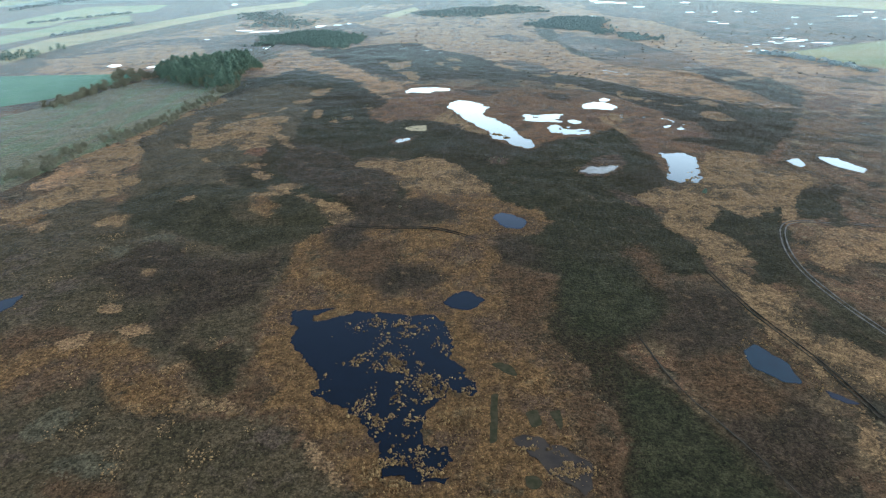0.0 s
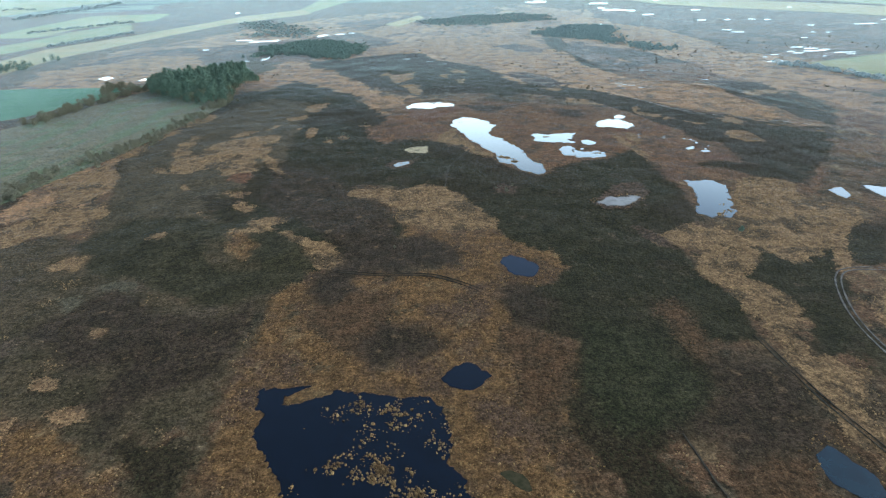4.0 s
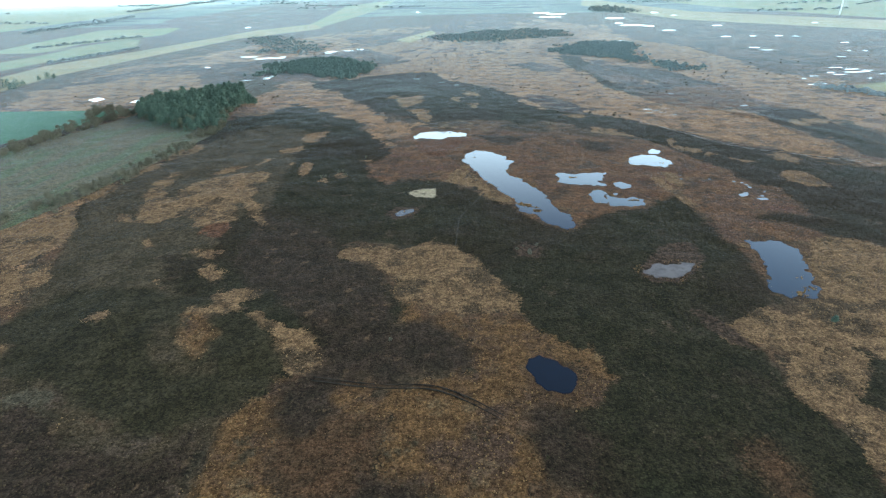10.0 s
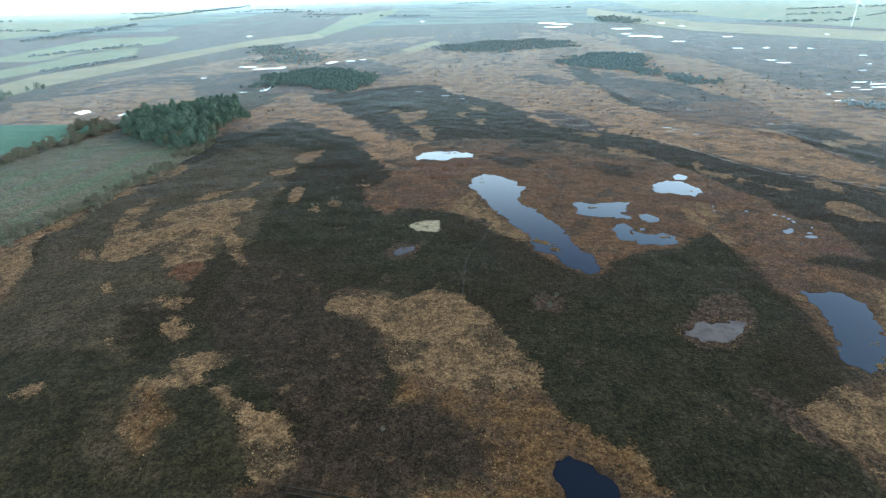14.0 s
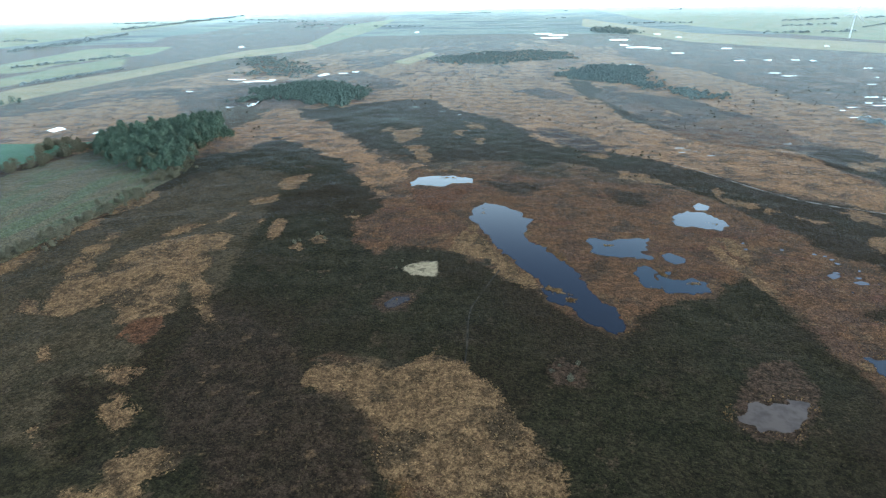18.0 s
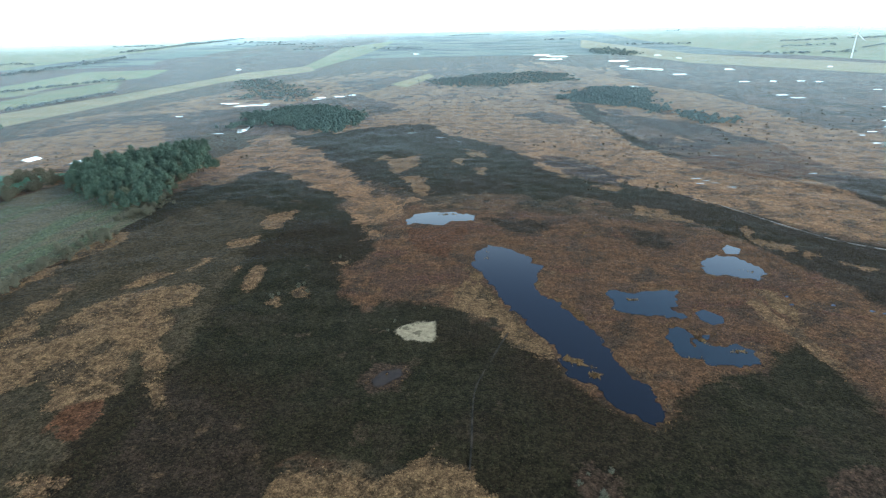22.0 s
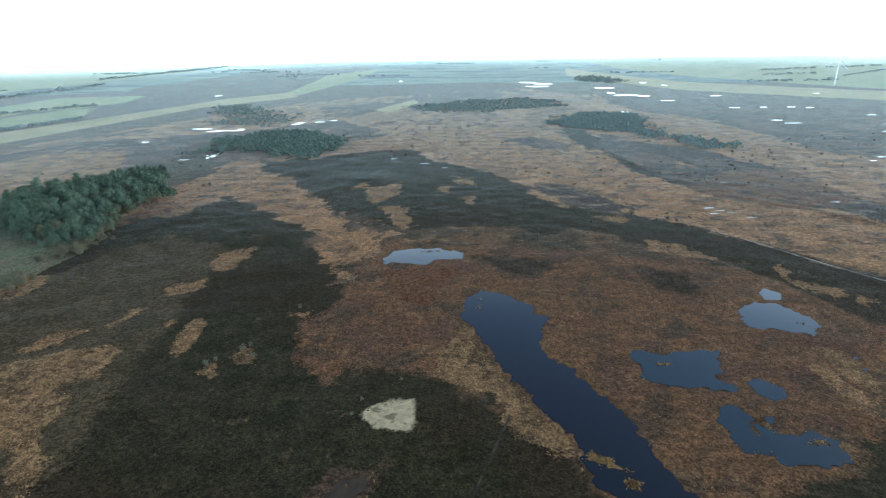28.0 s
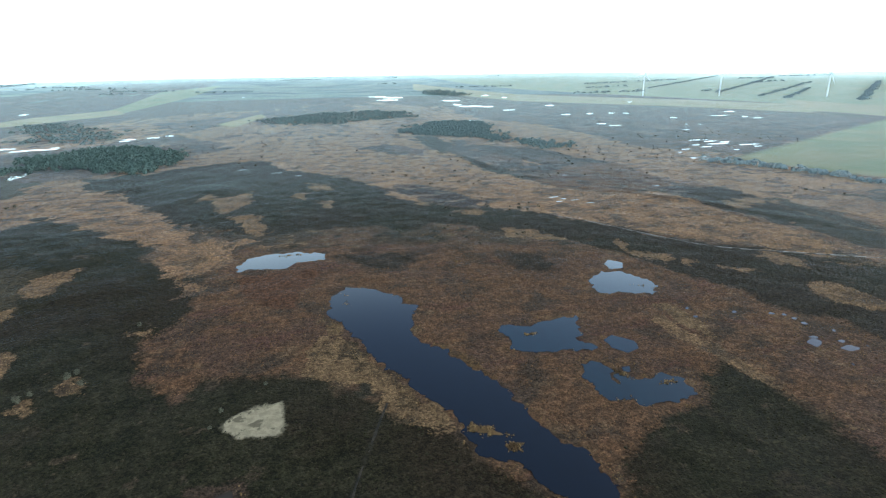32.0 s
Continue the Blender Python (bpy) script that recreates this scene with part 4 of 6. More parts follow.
def ground_material():
    m = Mat("bog_ground", 0.95, 0.2, 0.06)
    fine, mid, wide = m.noise(0.9, 3), m.noise(5.0, 4), m.noise(38.0, 4)
    edge = m.math("ADD", m.math("MULTIPLY", m.math("SUBTRACT", mid, 0.5), 8.0), m.math("MULTIPLY", m.math("SUBTRACT", fine, 0.5), 6.0))

    def mask(name, soft=0.8, shift=0.0, wild=1.0):
        v = m.math("ADD", m.field(name), m.math("MULTIPLY", edge, wild))
        return m.span(v, -soft + shift, soft + shift)
    # grey-brown heath everywhere, browner and redder in places
    patch, blot = m.noise(15.0, 6, 0.62), m.noise(110.0, 6, 0.6)
    col = m.mix(m.span(wide, 0.4, 0.62), (0.060, 0.042, 0.023), (0.115, 0.062, 0.031))
    col = m.mix(m.span(patch, 0.52, 0.62), col, (0.038, 0.030, 0.017))
    col = m.mix(m.span(patch, 0.46, 0.36), col, (0.140, 0.090, 0.044))
    col = m.mix(m.span(m.noise(9.0, 5), 0.60, 0.70, 0.0, 0.8), col, (0.165, 0.118, 0.064))
    dark_fleck = m.span(m.noise(11.0, 6, 0.65), 0.53, 0.63, 0.0, 0.7)
    light_fleck = m.span(m.noise(13.0, 6, 0.68), 0.56, 0.66, 0.0, 0.7)
    # far farmland; its pale greyed greens carry some distance haze in the colour
    hazy_plain = m.mix(m.span(m.noise(260.0, 2), 0.45, 0.5), (0.110, 0.145, 0.120), (0.160, 0.180, 0.135))
    hazy_plain = m.mix(m.span(m.noise(190.0, 3, 0.5, (0.4, 1.4, 1)), 0.54, 0.58), hazy_plain, (0.045, 0.062, 0.062))
    moor = two_tone(m, (0.048, 0.035, 0.027), (0.096, 0.060, 0.041), 60.0, 0.45, 0.6)
    moor = m.mix(m.span(m.noise(22.0, 6, 0.65, (0.7, 1.2, 1)), 0.55, 0.65), moor, (0.190, 0.122, 0.076))
    heather = two_tone(m, (0.0200, 0.0182, 0.0080), (0.035, 0.0292, 0.0142), 9.0)
    heather = m.mix(m.span(m.noise(13.0, 6, 0.68), 0.60, 0.66, 0.0, 0.8), heather, (0.080, 0.053, 0.030))
    heather = m.mix(m.span(m.noise(34.0, 7, 0.7), 0.54, 0.62, 0.0, 0.85), heather, (0.040, 0.029, 0.016))
    heather = m.mix(m.span(m.noise(6.0, 6, 0.7, (1.6, 0.7, 1)), 0.60, 0.70, 0.0, 0.7), heather, (0.085, 0.060, 0.035))
    heather = m.mix(m.span(m.noise(120.0, 3), 0.44, 0.58, 0.0, 0.75), heather, (0.030, 0.0185, 0.0095))
    rust = two_tone(m, (0.165, 0.083, 0.038), (0.108, 0.059, 0.030), 6.0)
    rust = m.mix(m.span(m.noise(18.0, 6, 0.65), 0.50, 0.60, 0.0, 0.8), rust, (0.052, 0.038, 0.025))
    rust = m.mix(m.span(m.noise(45.0, 5, 0.6), 0.48, 0.60, 0.0, 0.6), rust, (0.085, 0.050, 0.034))
    rust = m.mix(light_fleck, rust, (0.165, 0.100, 0.050))
    rust = m.mix(m.span(m.noise(28.0, 7, 0.7, (0.6, 1.4, 1)), 0.55, 0.63, 0.0, 0.8), rust, (0.110, 0.050, 0.032))
    straw = two_tone(m, (0.225, 0.136, 0.062), (0.155, 0.092, 0.043), 5.0)
    straw = m.mix(dark_fleck, straw, (0.068, 0.045, 0.023))
    straw = m.mix(m.span(m.noise(20.0, 7, 0.7), 0.51, 0.59, 0.0, 0.85), straw, (0.054, 0.038, 0.021))
    gold = two_tone(m, (0.158, 0.085, 0.032), (0.098, 0.053, 0.022), 4.0)
    gold = m.mix(m.span(m.noise(24.0, 6, 0.65), 0.46, 0.60, 0.0, 0.85), gold, (0.074, 0.045, 0.028))
    gold = m.mix(light_fleck, gold, (0.175, 0.114, 0.052))
    gold = m.mix(m.span(m.noise(14.0, 7, 0.7), 0.57, 0.65, 0.0, 0.8), gold, (0.058, 0.046, 0.025))
    brown = two_tone(m, (0.048, 0.031, 0.019), (0.030, 0.021, 0.012), 7.0)
    brown = m.mix(m.span(m.noise(6.0, 5), 0.60, 0.70), brown, (0.110, 0.068, 0.034))
    heath = two_tone(m, (0.046, 0.034, 0.017), (0.076, 0.0530, 0.0270), 12.0)
    heath = m.mix(m.span(m.noise(26.0, 7, 0.7), 0.55, 0.63, 0.0, 0.8), heath, (0.082, 0.054, 0.036))
    heath = m.mix(light_fleck, heath, (0.086, 0.062, 0.035))
    amber = m.mix(m.span(m.noise(90.0, 6, 0.66), 0.43, 0.57), (0.350, 0.192, 0.090), (0.195, 0.110, 0.057))
    amber = m.mix(m.span(m.noise(30.0, 6, 0.65, (0.9, 1.1, 1)), 0.52, 0.60, 0.0, 0.85), amber, (0.092, 0.062, 0.048))
    amber = m.mix(m.span(m.noise(45.0, 6, 0.65, (0.8, 1.2, 1)), 0.55, 0.63, 0.0, 0.8), amber, (0.300, 0.182, 0.102))
    streak = m.noise(17.0, 8, 0.75, (0.8, 1.1, 1))
    amber = m.mix(m.span(streak, 0.53, 0.60, 0.0, 0.9), amber, (0.078, 0.058, 0.044))
    amber = m.mix(m.span(streak, 0.43, 0.37, 0.0, 0.8), amber, (0.315, 0.195, 0.112))
    amber = m.mix(m.span(mid, 0.57, 0.66, 0.0, 0.75), amber, (0.085, 0.064, 0.046))
    amber = m.mix(m.span(m.noise(3.2, 4, 0.6, (0.6, 1.2, 1)), 0.60, 0.68, 0.0, 0.7), amber, (0.36, 0.24, 0.14))
    moor = m.mix(m.span(mid, 0.43, 0.35, 0.0, 0.7), moor, (0.175, 0.112, 0.070))
    moor = m.mix(m.span(streak, 0.44, 0.38, 0.0, 0.8), moor, (0.240, 0.145, 0.088))
    moor = m.mix(m.span(m.noise(14.0, 8, 0.75, (0.8, 1.1, 1)), 0.60, 0.66, 0.0, 0.8), moor, (0.030, 0.030, 0.028))
    sedge = two_tone(m, (0.340, 0.186, 0.086), (0.235, 0.130, 0.062), 16.0)
    sedge = m.mix(m.span(mid, 0.56, 0.64, 0.0, 0.7), sedge, (0.110, 0.072, 0.044))
    sedge = m.mix(m.span(streak, 0.51, 0.58, 0.0, 0.85), sedge, (0.095, 0.062, 0.040))
    sedge = m.mix(m.span(patch, 0.54, 0.62, 0.0, 0.75), sedge, (0.075, 0.056, 0.036))
    layers = [
        ("hazy_plain", hazy_plain, 1.0),
        ("amber", amber, 2.5),
        ("moor", moor, 2.5),
        ("heather", heather, 0.8),
        ("brae", m.mix(light_fleck, two_tone(m, (0.050, 0.038, 0.0190), (0.077, 0.0560, 0.0285), 14.0), (0.090, 0.062, 0.034)), 0.8),
        ("rust", rust, 1.0),
        ("russet", two_tone(m, (0.092, 0.049, 0.023), (0.060, 0.036, 0.018), 6.0), 1.2),
        ("straw", straw, 0.9),
        ("gold", gold, 0.9),
        ("sedge", sedge, 1.8),
        ("heath", heath, 1.2),
        ("dune", two_tone(m, (0.028, 0.0230, 0.0105), (0.043, 0.0345, 0.0165), 11.0), 0.8),
        ("moss", two_tone(m, (0.022, 0.021, 0.0095), (0.038, 0.034, 0.016), 7.0), 1.0),
        ("strip", m.mix(0.3, straw, sedge), 0.8),
        ("brown", brown, 1.0),
        ("sphagnum", two_tone(m, (0.092, 0.076, 0.043), (0.062, 0.051, 0.029), 3.0), 0.6),
        ("peat", two_tone(m, (0.128, 0.056, 0.025), (0.096, 0.044, 0.021), 3.0), 0.8),
        ("mud", two_tone(m, (0.078, 0.047, 0.028), (0.042, 0.028, 0.017), 2.0), 1.0),
        ("scrub", m.mix(m.span(m.noise(30.0, 4, 0.6, (2.2, 0.5, 1)), 0.45, 0.6), two_tone(m, (0.150, 0.128, 0.070), (0.118, 0.104, 0.060), 14.0), (0.110, 0.132, 0.064)), 0.5),
    ]
    fields = [
        ("meadow", two_tone(m, (0.115, 0.132, 0.056), (0.165, 0.148, 0.066), 70.0), 0.3),
        ("hay", two_tone(m, (0.215, 0.165, 0.080), (0.165, 0.140, 0.066), 60.0), 0.3),
        ("crop", two_tone(m, (0.036, 0.098, 0.052), (0.048, 0.115, 0.060), 25.0), 0.1),
        ("trail", two_tone(m, (0.018, 0.016, 0.011), (0.040, 0.031, 0.021), 3.0), 0.10),
        ("sand", m.mix(m.span(m.noise(3.5, 5), 0.52, 0.60), two_tone(m, (0.30, 0.245, 0.150), (0.22, 0.178, 0.108), 1.8), (0.12, 0.10, 0.06)), 0.3),
    ]
    haze_sheen = m.math("ADD", m.span(m.field("hazy_plain"), -2100.0, -1550.0, 0.125, 0.255), m.span(m.field("hazy_plain"), 700.0, 2300.0, 0.0, 0.36))
    haze_sheen = m.math("ADD", haze_sheen, m.math("MULTIPLY", mask("heather", 3.0), -0.04))
    haze_sheen = m.math("MULTIPLY", haze_sheen, m.math("SUBTRACT", 1.0, mask("sand", 0.8, wild=0.3)))
    m.put(haze_sheen, m.b.inputs["Sheen Weight"])      # distance haze put into the sheen, stronger farther out
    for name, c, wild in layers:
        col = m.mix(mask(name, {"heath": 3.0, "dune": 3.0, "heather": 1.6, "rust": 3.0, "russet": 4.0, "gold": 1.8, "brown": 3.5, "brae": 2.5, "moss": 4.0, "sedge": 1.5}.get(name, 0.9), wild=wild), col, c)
    # speckle of single tussocks and dead stems; shadow between tussocks painted as dark gaps
    grain = m.noise(0.42, 2, 0.6)
    lump = m.noise(2.3, 4, 0.65)
    col = m.mix(m.span(lump, 0.40, 0.60, 0.56, 1.0), (0.0, 0.0, 0.0), m.mix(1.0, col, (1.15, 1.15, 1.15), "MULTIPLY"))
    col = m.mix(m.span(fine, 0.34, 0.62, 0.48, 1.0), (0.0, 0.0, 0.0), col)
    col = m.mix(m.span(grain, 0.36, 0.60, 0.60, 1.0), (0.0, 0.0, 0.0), col)
    col = m.mix(m.span(m.noise(0.65, 2), 0.60, 0.72, 0.0, 0.55), col, m.mix(1.0, col, (2.8, 2.7, 2.5), "MULTIPLY"))
    for name, c, wild in fields:
        col = m.mix(mask(name, {"meadow": 9.0, "hay": 5.0}.get(name, 0.8), wild=wild), col, c)
    m.bump(m.math("ADD", m.math("MULTIPLY", lump, 1.2), m.math("ADD", fine, m.math("MULTIPLY", grain, 0.6))), 0.6, 0.36)
    return m.colour(col)


def tuft_material(name, a, b, c=None, sheen=0.0):
    m = Mat(name, 0.95, sheen, 0.06)
    r = m.co.outputs["Random Per Island"]
    col = m.mix(r, a, b)
    if name.endswith("needles"):
        who = m.t.nodes.new("ShaderNodeObjectInfo").outputs["Random"]
        col = m.mix(m.span(who, 0.0, 1.0, 0.0, 0.55), col, m.mix(1.0, col, (0.45, 0.50, 0.55), "MULTIPLY"))
    if c:
        col = m.mix(m.span(m.noise(7.0), 0.5, 0.68), col, c)
    col = m.mix(m.span(m.noise(0.25, 2), 0.3, 0.7, 0.75, 1.0), (0, 0, 0), col)
    return m.colour(col)


def water_material(name, bed, rough=0.03, spec=0.5):
    m = Mat(name, rough, 0.0, spec)
    m.b.inputs["IOR"].default_value = 1.33
    m.bump(m.noise(1.2, 2), 0.02, 0.05)
    return m.colour(m.mix(m.span(m.noise(4.0), 0.4, 0.7), bed, tuple(v * 0.6 for v in bed)))


GROUND = ground_material()
WATER_DARK = water_material("peat_water", (0.0012, 0.0026, 0.0050))
WATER_CLEAR = water_material("clear_shallow_water", (0.004, 0.014, 0.018))
WATER_SILT = water_material("silty_water", (0.080, 0.062, 0.047), 0.25, 0.22)
HOLLOW = Mat("bog_hollow", 0.85, 0.0, 0.05)
HOLLOW.bump(HOLLOW.noise(0.8, 3), 0.4, 0.2)
HOLLOW = HOLLOW.colour(two_tone(HOLLOW, (0.020, 0.019, 0.009), (0.036, 0.029, 0.015), 2.0))
WATER_SHALLOW = water_material("shallow_water", (0.034, 0.023, 0.012), 0.12)
NEEDLES = [tuft_material("pine_needles", (0.066, 0.110, 0.078), (0.135, 0.178, 0.122), None, 0.28)]
TWIGS = tuft_material("bare_twigs", (0.108, 0.102, 0.068), (0.152, 0.142, 0.096))
# haze over the distant woods put into lighter, bluer leaves and sheen
HAZY_WOODS = tuft_material("far_wood", (0.140, 0.190, 0.176), (0.215, 0.260, 0.236), None, 0.7)
# needles lightened and given sheen to imitate haze before the pines
PINEWOOD = tuft_material("hazy_pine_wood", (0.085, 0.132, 0.112), (0.145, 0.188, 0.156), None, 0.5)
SCRUB = tuft_material("moor_scrub", (0.080, 0.072, 0.050), (0.125, 0.108, 0.074), None, 0.5)
# foliage far paler and bluer than its own colour: painted distance haze
SKYLINE = tuft_material("haze_pale_trees", (0.215, 0.265, 0.265), (0.260, 0.305, 0.300), None, 1.0)
BARK = Mat("bark", 0.9, 0, 0.2)
BARK = BARK.colour(two_tone(BARK, (0.09, 0.065, 0.045), (0.14, 0.10, 0.07), 0.4))
STEEL = Mat("painted_steel", 0.5, 0, 0.4)
STEEL = STEEL.colour(two_tone(STEEL, (0.78, 0.80, 0.82), (0.70, 0.72, 0.74), 6.0))
RUT = Mat("wet_rut", 0.75, 0, 0.2)
RUT = RUT.colour(two_tone(RUT, (0.075, 0.066, 0.055), (0.028, 0.024, 0.019), 2.5))

TRAIL = Mat("trodden_peat", 0.9, 0, 0.1)
TRAIL = TRAIL.colour(two_tone(TRAIL, (0.016, 0.014, 0.010), (0.045, 0.035, 0.024), 3.0))
PALE = Mat("pale_gravel", 0.6, 0, 0.3)
PALE = PALE.colour(two_tone(PALE, (0.20, 0.18, 0.155), (0.05, 0.042, 0.030), 7.0, 0.48, 0.56))

# ---- ground: one sheet, finer where the camera flies low ----
def axis(lo, hi, step, far_lo, far_hi, grow=1.07):
    v = list(np.arange(lo, hi + 0.1, step))
    s = step
    while v[-1] < far_hi:
        s *= grow
        v.append(v[-1] + s)
    s = step
    while v[0] > far_lo:
        s *= grow
        v.insert(0, v[0] - s)
    return np.array(v)


GX = axis(-250, 260, 2.0, -6500, 6500, 1.05)
GY = axis(60, 640, 2.0, -1500, 5300, 1.035)
X, Y = [a.ravel() for a in np.meshgrid(GX, GY)]
WX, WY = warp(X, Y)
FIELD_KINDS = {"crop": ("green",), "scrub": ("scrub",), "hay": ("tan", "tan2", "rtan", "rtan_east")}
LAYERS = {"amber": AMBER, "moor": MOOR, "heather": HEATHER, "brae": {}, "rust": RUST, "straw": STRAW, "gold": GOLD, "sedge": SEDGE, "heath": {}, "dune": DUNE, "strip": STRIP, "brown": BROWN, "peat": PEAT, "mud": {}, "moss": {}, "sphagnum": {}, "russet": {}}
for kind, keys in FIELD_KINDS.items():
    LAYERS[kind] = {k: FIELD[k] for k in keys}
LAYERS["meadow"] = {k: v for k, v in FIELD.items() if all(k not in q for q in FIELD_KINDS.values())}
LAYERS["sand"] = {"sand": LINE["sand"]}
LAYERS["hazy_plain"] = LAYERS["trail"] = {}
TRAILS = ("path", "path2", "path3", "path4")


def dunes(x, y):
    """Low heather dunes, a metre or two high."""
    lift = np.clip(cover(x, y, HEATHER, 30.0) / 22.0, 0, 1) * np.clip(-cover(x, y, WATER, 20.0) / 18.0, 0, 1)
    return lift * 1.7 * np.clip(fbm(x, y, 62.0, 91, 3) + 0.15, -0.35, 1)


POND_IN = cover(X, Y, WATER, 12.0)
calm = np.clip((-POND_IN - 1.0) / 5.0, 0, 1)
Z = rise(X, Y) + dunes(X, Y) + calm * 0.35 * fbm(X, Y, 9.0, 3) - 0.5 * np.clip((POND_IN - 1.0) / 2.0, 0, 1)
sheet = bpy.data.meshes.new("ground")
nx, ny = len(GX), len(GY)
idx = np.arange(nx * ny).reshape(ny, nx)
quads = np.stack([idx[:-1, :-1], idx[:-1, 1:], idx[1:, 1:], idx[1:, :-1]], -1).reshape(-1, 4)
sheet.vertices.add(nx * ny)
sheet.vertices.foreach_set("co", np.stack([X, Y, Z], 1).astype(np.float32).ravel())
sheet.loops.add(len(quads) * 4)
sheet.loops.foreach_set("vertex_index", quads.astype(np.int32).ravel())
sheet.polygons.add(len(quads))
sheet.polygons.foreach_set("loop_start", np.arange(0, len(quads) * 4, 4, dtype=np.int32))
sheet.update(calc_edges=True)
sheet.shade_smooth()
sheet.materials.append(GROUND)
ROUGH = {"moor": 8, "amber": 14, "heather": 4.0, "brae": 5.0, "rust": 6.0, "russet": 4.0, "straw": 5.0, "gold": 5.0, "sedge": 7.0, "heath": 6.0, "dune": 4.0, "moss": 4.0, "strip": 2.6, "brown": 5.0, "sphagnum": 2.0, "peat": 2.0, "mud": 3.0}
HOLES = {"straw": 20, "gold": 18, "rust": 20, "heather": 6, "heath": 20, "amber": 50, "moor": 50, "sedge": 40}


def ground_covers(x, y, wx, wy, reach=40.0):
    """Inside-distances of all covers: the broad plan with broken edges, then the patches laid over it one by one."""
    val = {}
    for n, kind in enumerate(ROUGH):
        seed = 200 + 10 * n
        amp = ROUGH[kind] * (1 + np.clip((y - 500) / 500.0, 0, 1.6))
        v = np.minimum(cover(wx, wy, LAYERS[kind], reach), 13.0 if kind in HOLES else reach)
        v = v + amp * (fbm(x, y, 16.0, seed, 5) + 0.5 * fbm(x, y, 6.0, seed + 6, 3))
        if kind in HOLES:
            v = v - HOLES[kind] * np.clip(fbm(x, y * 0.8, 15.0, seed + 7, 5) - 0.22, 0, 1)
        val[kind] = v
    order = list(ROUGH)
    far = 1 + np.clip((y - 330) / 170.0, 0, 5)
    shake = far * (2.0 * fbm(x, y, 13.0, 411, 5) + 1.8 * fbm(x, y, 4.5, 431, 3))
    streaks = 6 * np.clip(fbm(x - 0.4 * y, y * 0.6, 5.0, 481, 4) - 0.1, 0, 1)
    gaps = 14 * np.clip(fbm(x, y, 13.0, 471, 4) - 0.3, 0, 1)
    bx, by = x + 1.6 * far * fbm(x, y, 19.0, 451, 4), y + 1.6 * far * fbm(x, y, 19.0, 461, 4)
    for kind, o in PATCHES.values():
        xs, ys = [p[0] for p in o], [p[1] for p in o]
        m = (x > min(xs) - 30) & (x < max(xs) + 30) & (y > min(ys) - 30) & (y < max(ys) + 30)
        if not m.any():
            continue
        thin = 0.7 if kind == "strip" else 0.45 if kind in ("strip", "sphagnum", "peat", "mud") else 1.0
        v = np.clip(inside(bx[m], by[m], o) + thin * shake[m], -30, 9 if kind in HOLES else 14)
        if kind in HOLES:
            v = v - gaps[m]
        elif kind == "strip":
            v = v - streaks[m]
        val[kind][m] = np.maximum(val[kind][m], v)
        for over in order[order.index(kind) + 1:]:
            val[over][m] = np.minimum(val[over][m], -v)
    return val


FLAT = {"sand", "crop", "scrub", "meadow", "hay"}
values = ground_covers(X, Y, WX, WY)
# range beyond 2200 m, for the far farmland and the painted haze
values["hazy_plain"] = np.hypot(X, Y - 150) - 2200
values["trail"] = 0.35 - np.minimum.reduce([beside(X, Y, LINE[k]) for k in TRAILS])
for kind in FLAT:
    values[kind] = cover(X, Y, LAYERS[kind]) + (1.6 * fbm(X, Y, 4.0, 77, 3) if kind == "sand" else 0.0)
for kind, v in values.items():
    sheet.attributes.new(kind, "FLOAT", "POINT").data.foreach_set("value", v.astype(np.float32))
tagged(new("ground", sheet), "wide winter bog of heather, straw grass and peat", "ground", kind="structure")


def height(x, y):
    return rise(x, y)


# ---- ponds ----
def ragged(outline, seed, step=1.0, amp=1.0):
    pts = []
    n = len(outline)
    for i in range(n):
        a, b = np.array(outline[i], float), np.array(outline[(i + 1) % n], float)
        k = max(2, int(np.linalg.norm(b - a) / step))
        for j in range(k):
            pts.append(a + (b - a) * j / k)
    p = np.array(pts)
    for _ in range(2):
        p = (np.roll(p, 1, 0) + p * 2 + np.roll(p, -1, 0)) / 4
    x, y = p[:, 0], p[:, 1]
    big, small = 6.0, 2.3
    dx = 1.1 * fbm(x, y, big, seed, 3) + 1.2 * fbm(x, y, small, seed + 4, 3)
    dy = 1.1 * fbm(x, y, big, seed + 9, 3) + 1.2 * fbm(x, y, small, seed + 14, 3)
    return np.stack([x + amp * dx, y + amp * dy], 1)


def sliver(x, y, w, d, seed):
    """Far shallow flood: a thin ragged sheet of water between sedge banks."""
    g = np.random.default_rng(seed)
    u = np.linspace(-1, 1, 17)
    lip = np.sqrt(np.clip(1.02 - u ** 2, 0, 1))
    mid = 0.5 * d * fbm(u * w + x, u * 0 + y, 0.7 * w + 2, seed, 3)
    up, low = mid + d * lip * g.uniform(0.35, 1.25, 17), mid - d * lip * g.uniform(0.35, 1.25, 17)
    px = x + u * w
    z = float(np.max(rise(px, y + up))) + 0.10 + 0.004 * (seed % 9)
    verts = [(float(a), float(y + b), z) for a, b in zip(px, up)] + [(float(a), float(y + b), z) for a, b in zip(px, low)]
    me = mesh_from("pond", verts, [(17 + k, 18 + k, k + 1, k) for k in range(16)], [WATER_DARK])
    tagged(new("pond", me), "far sliver of flood water on the moor", "pond", kind="structure")


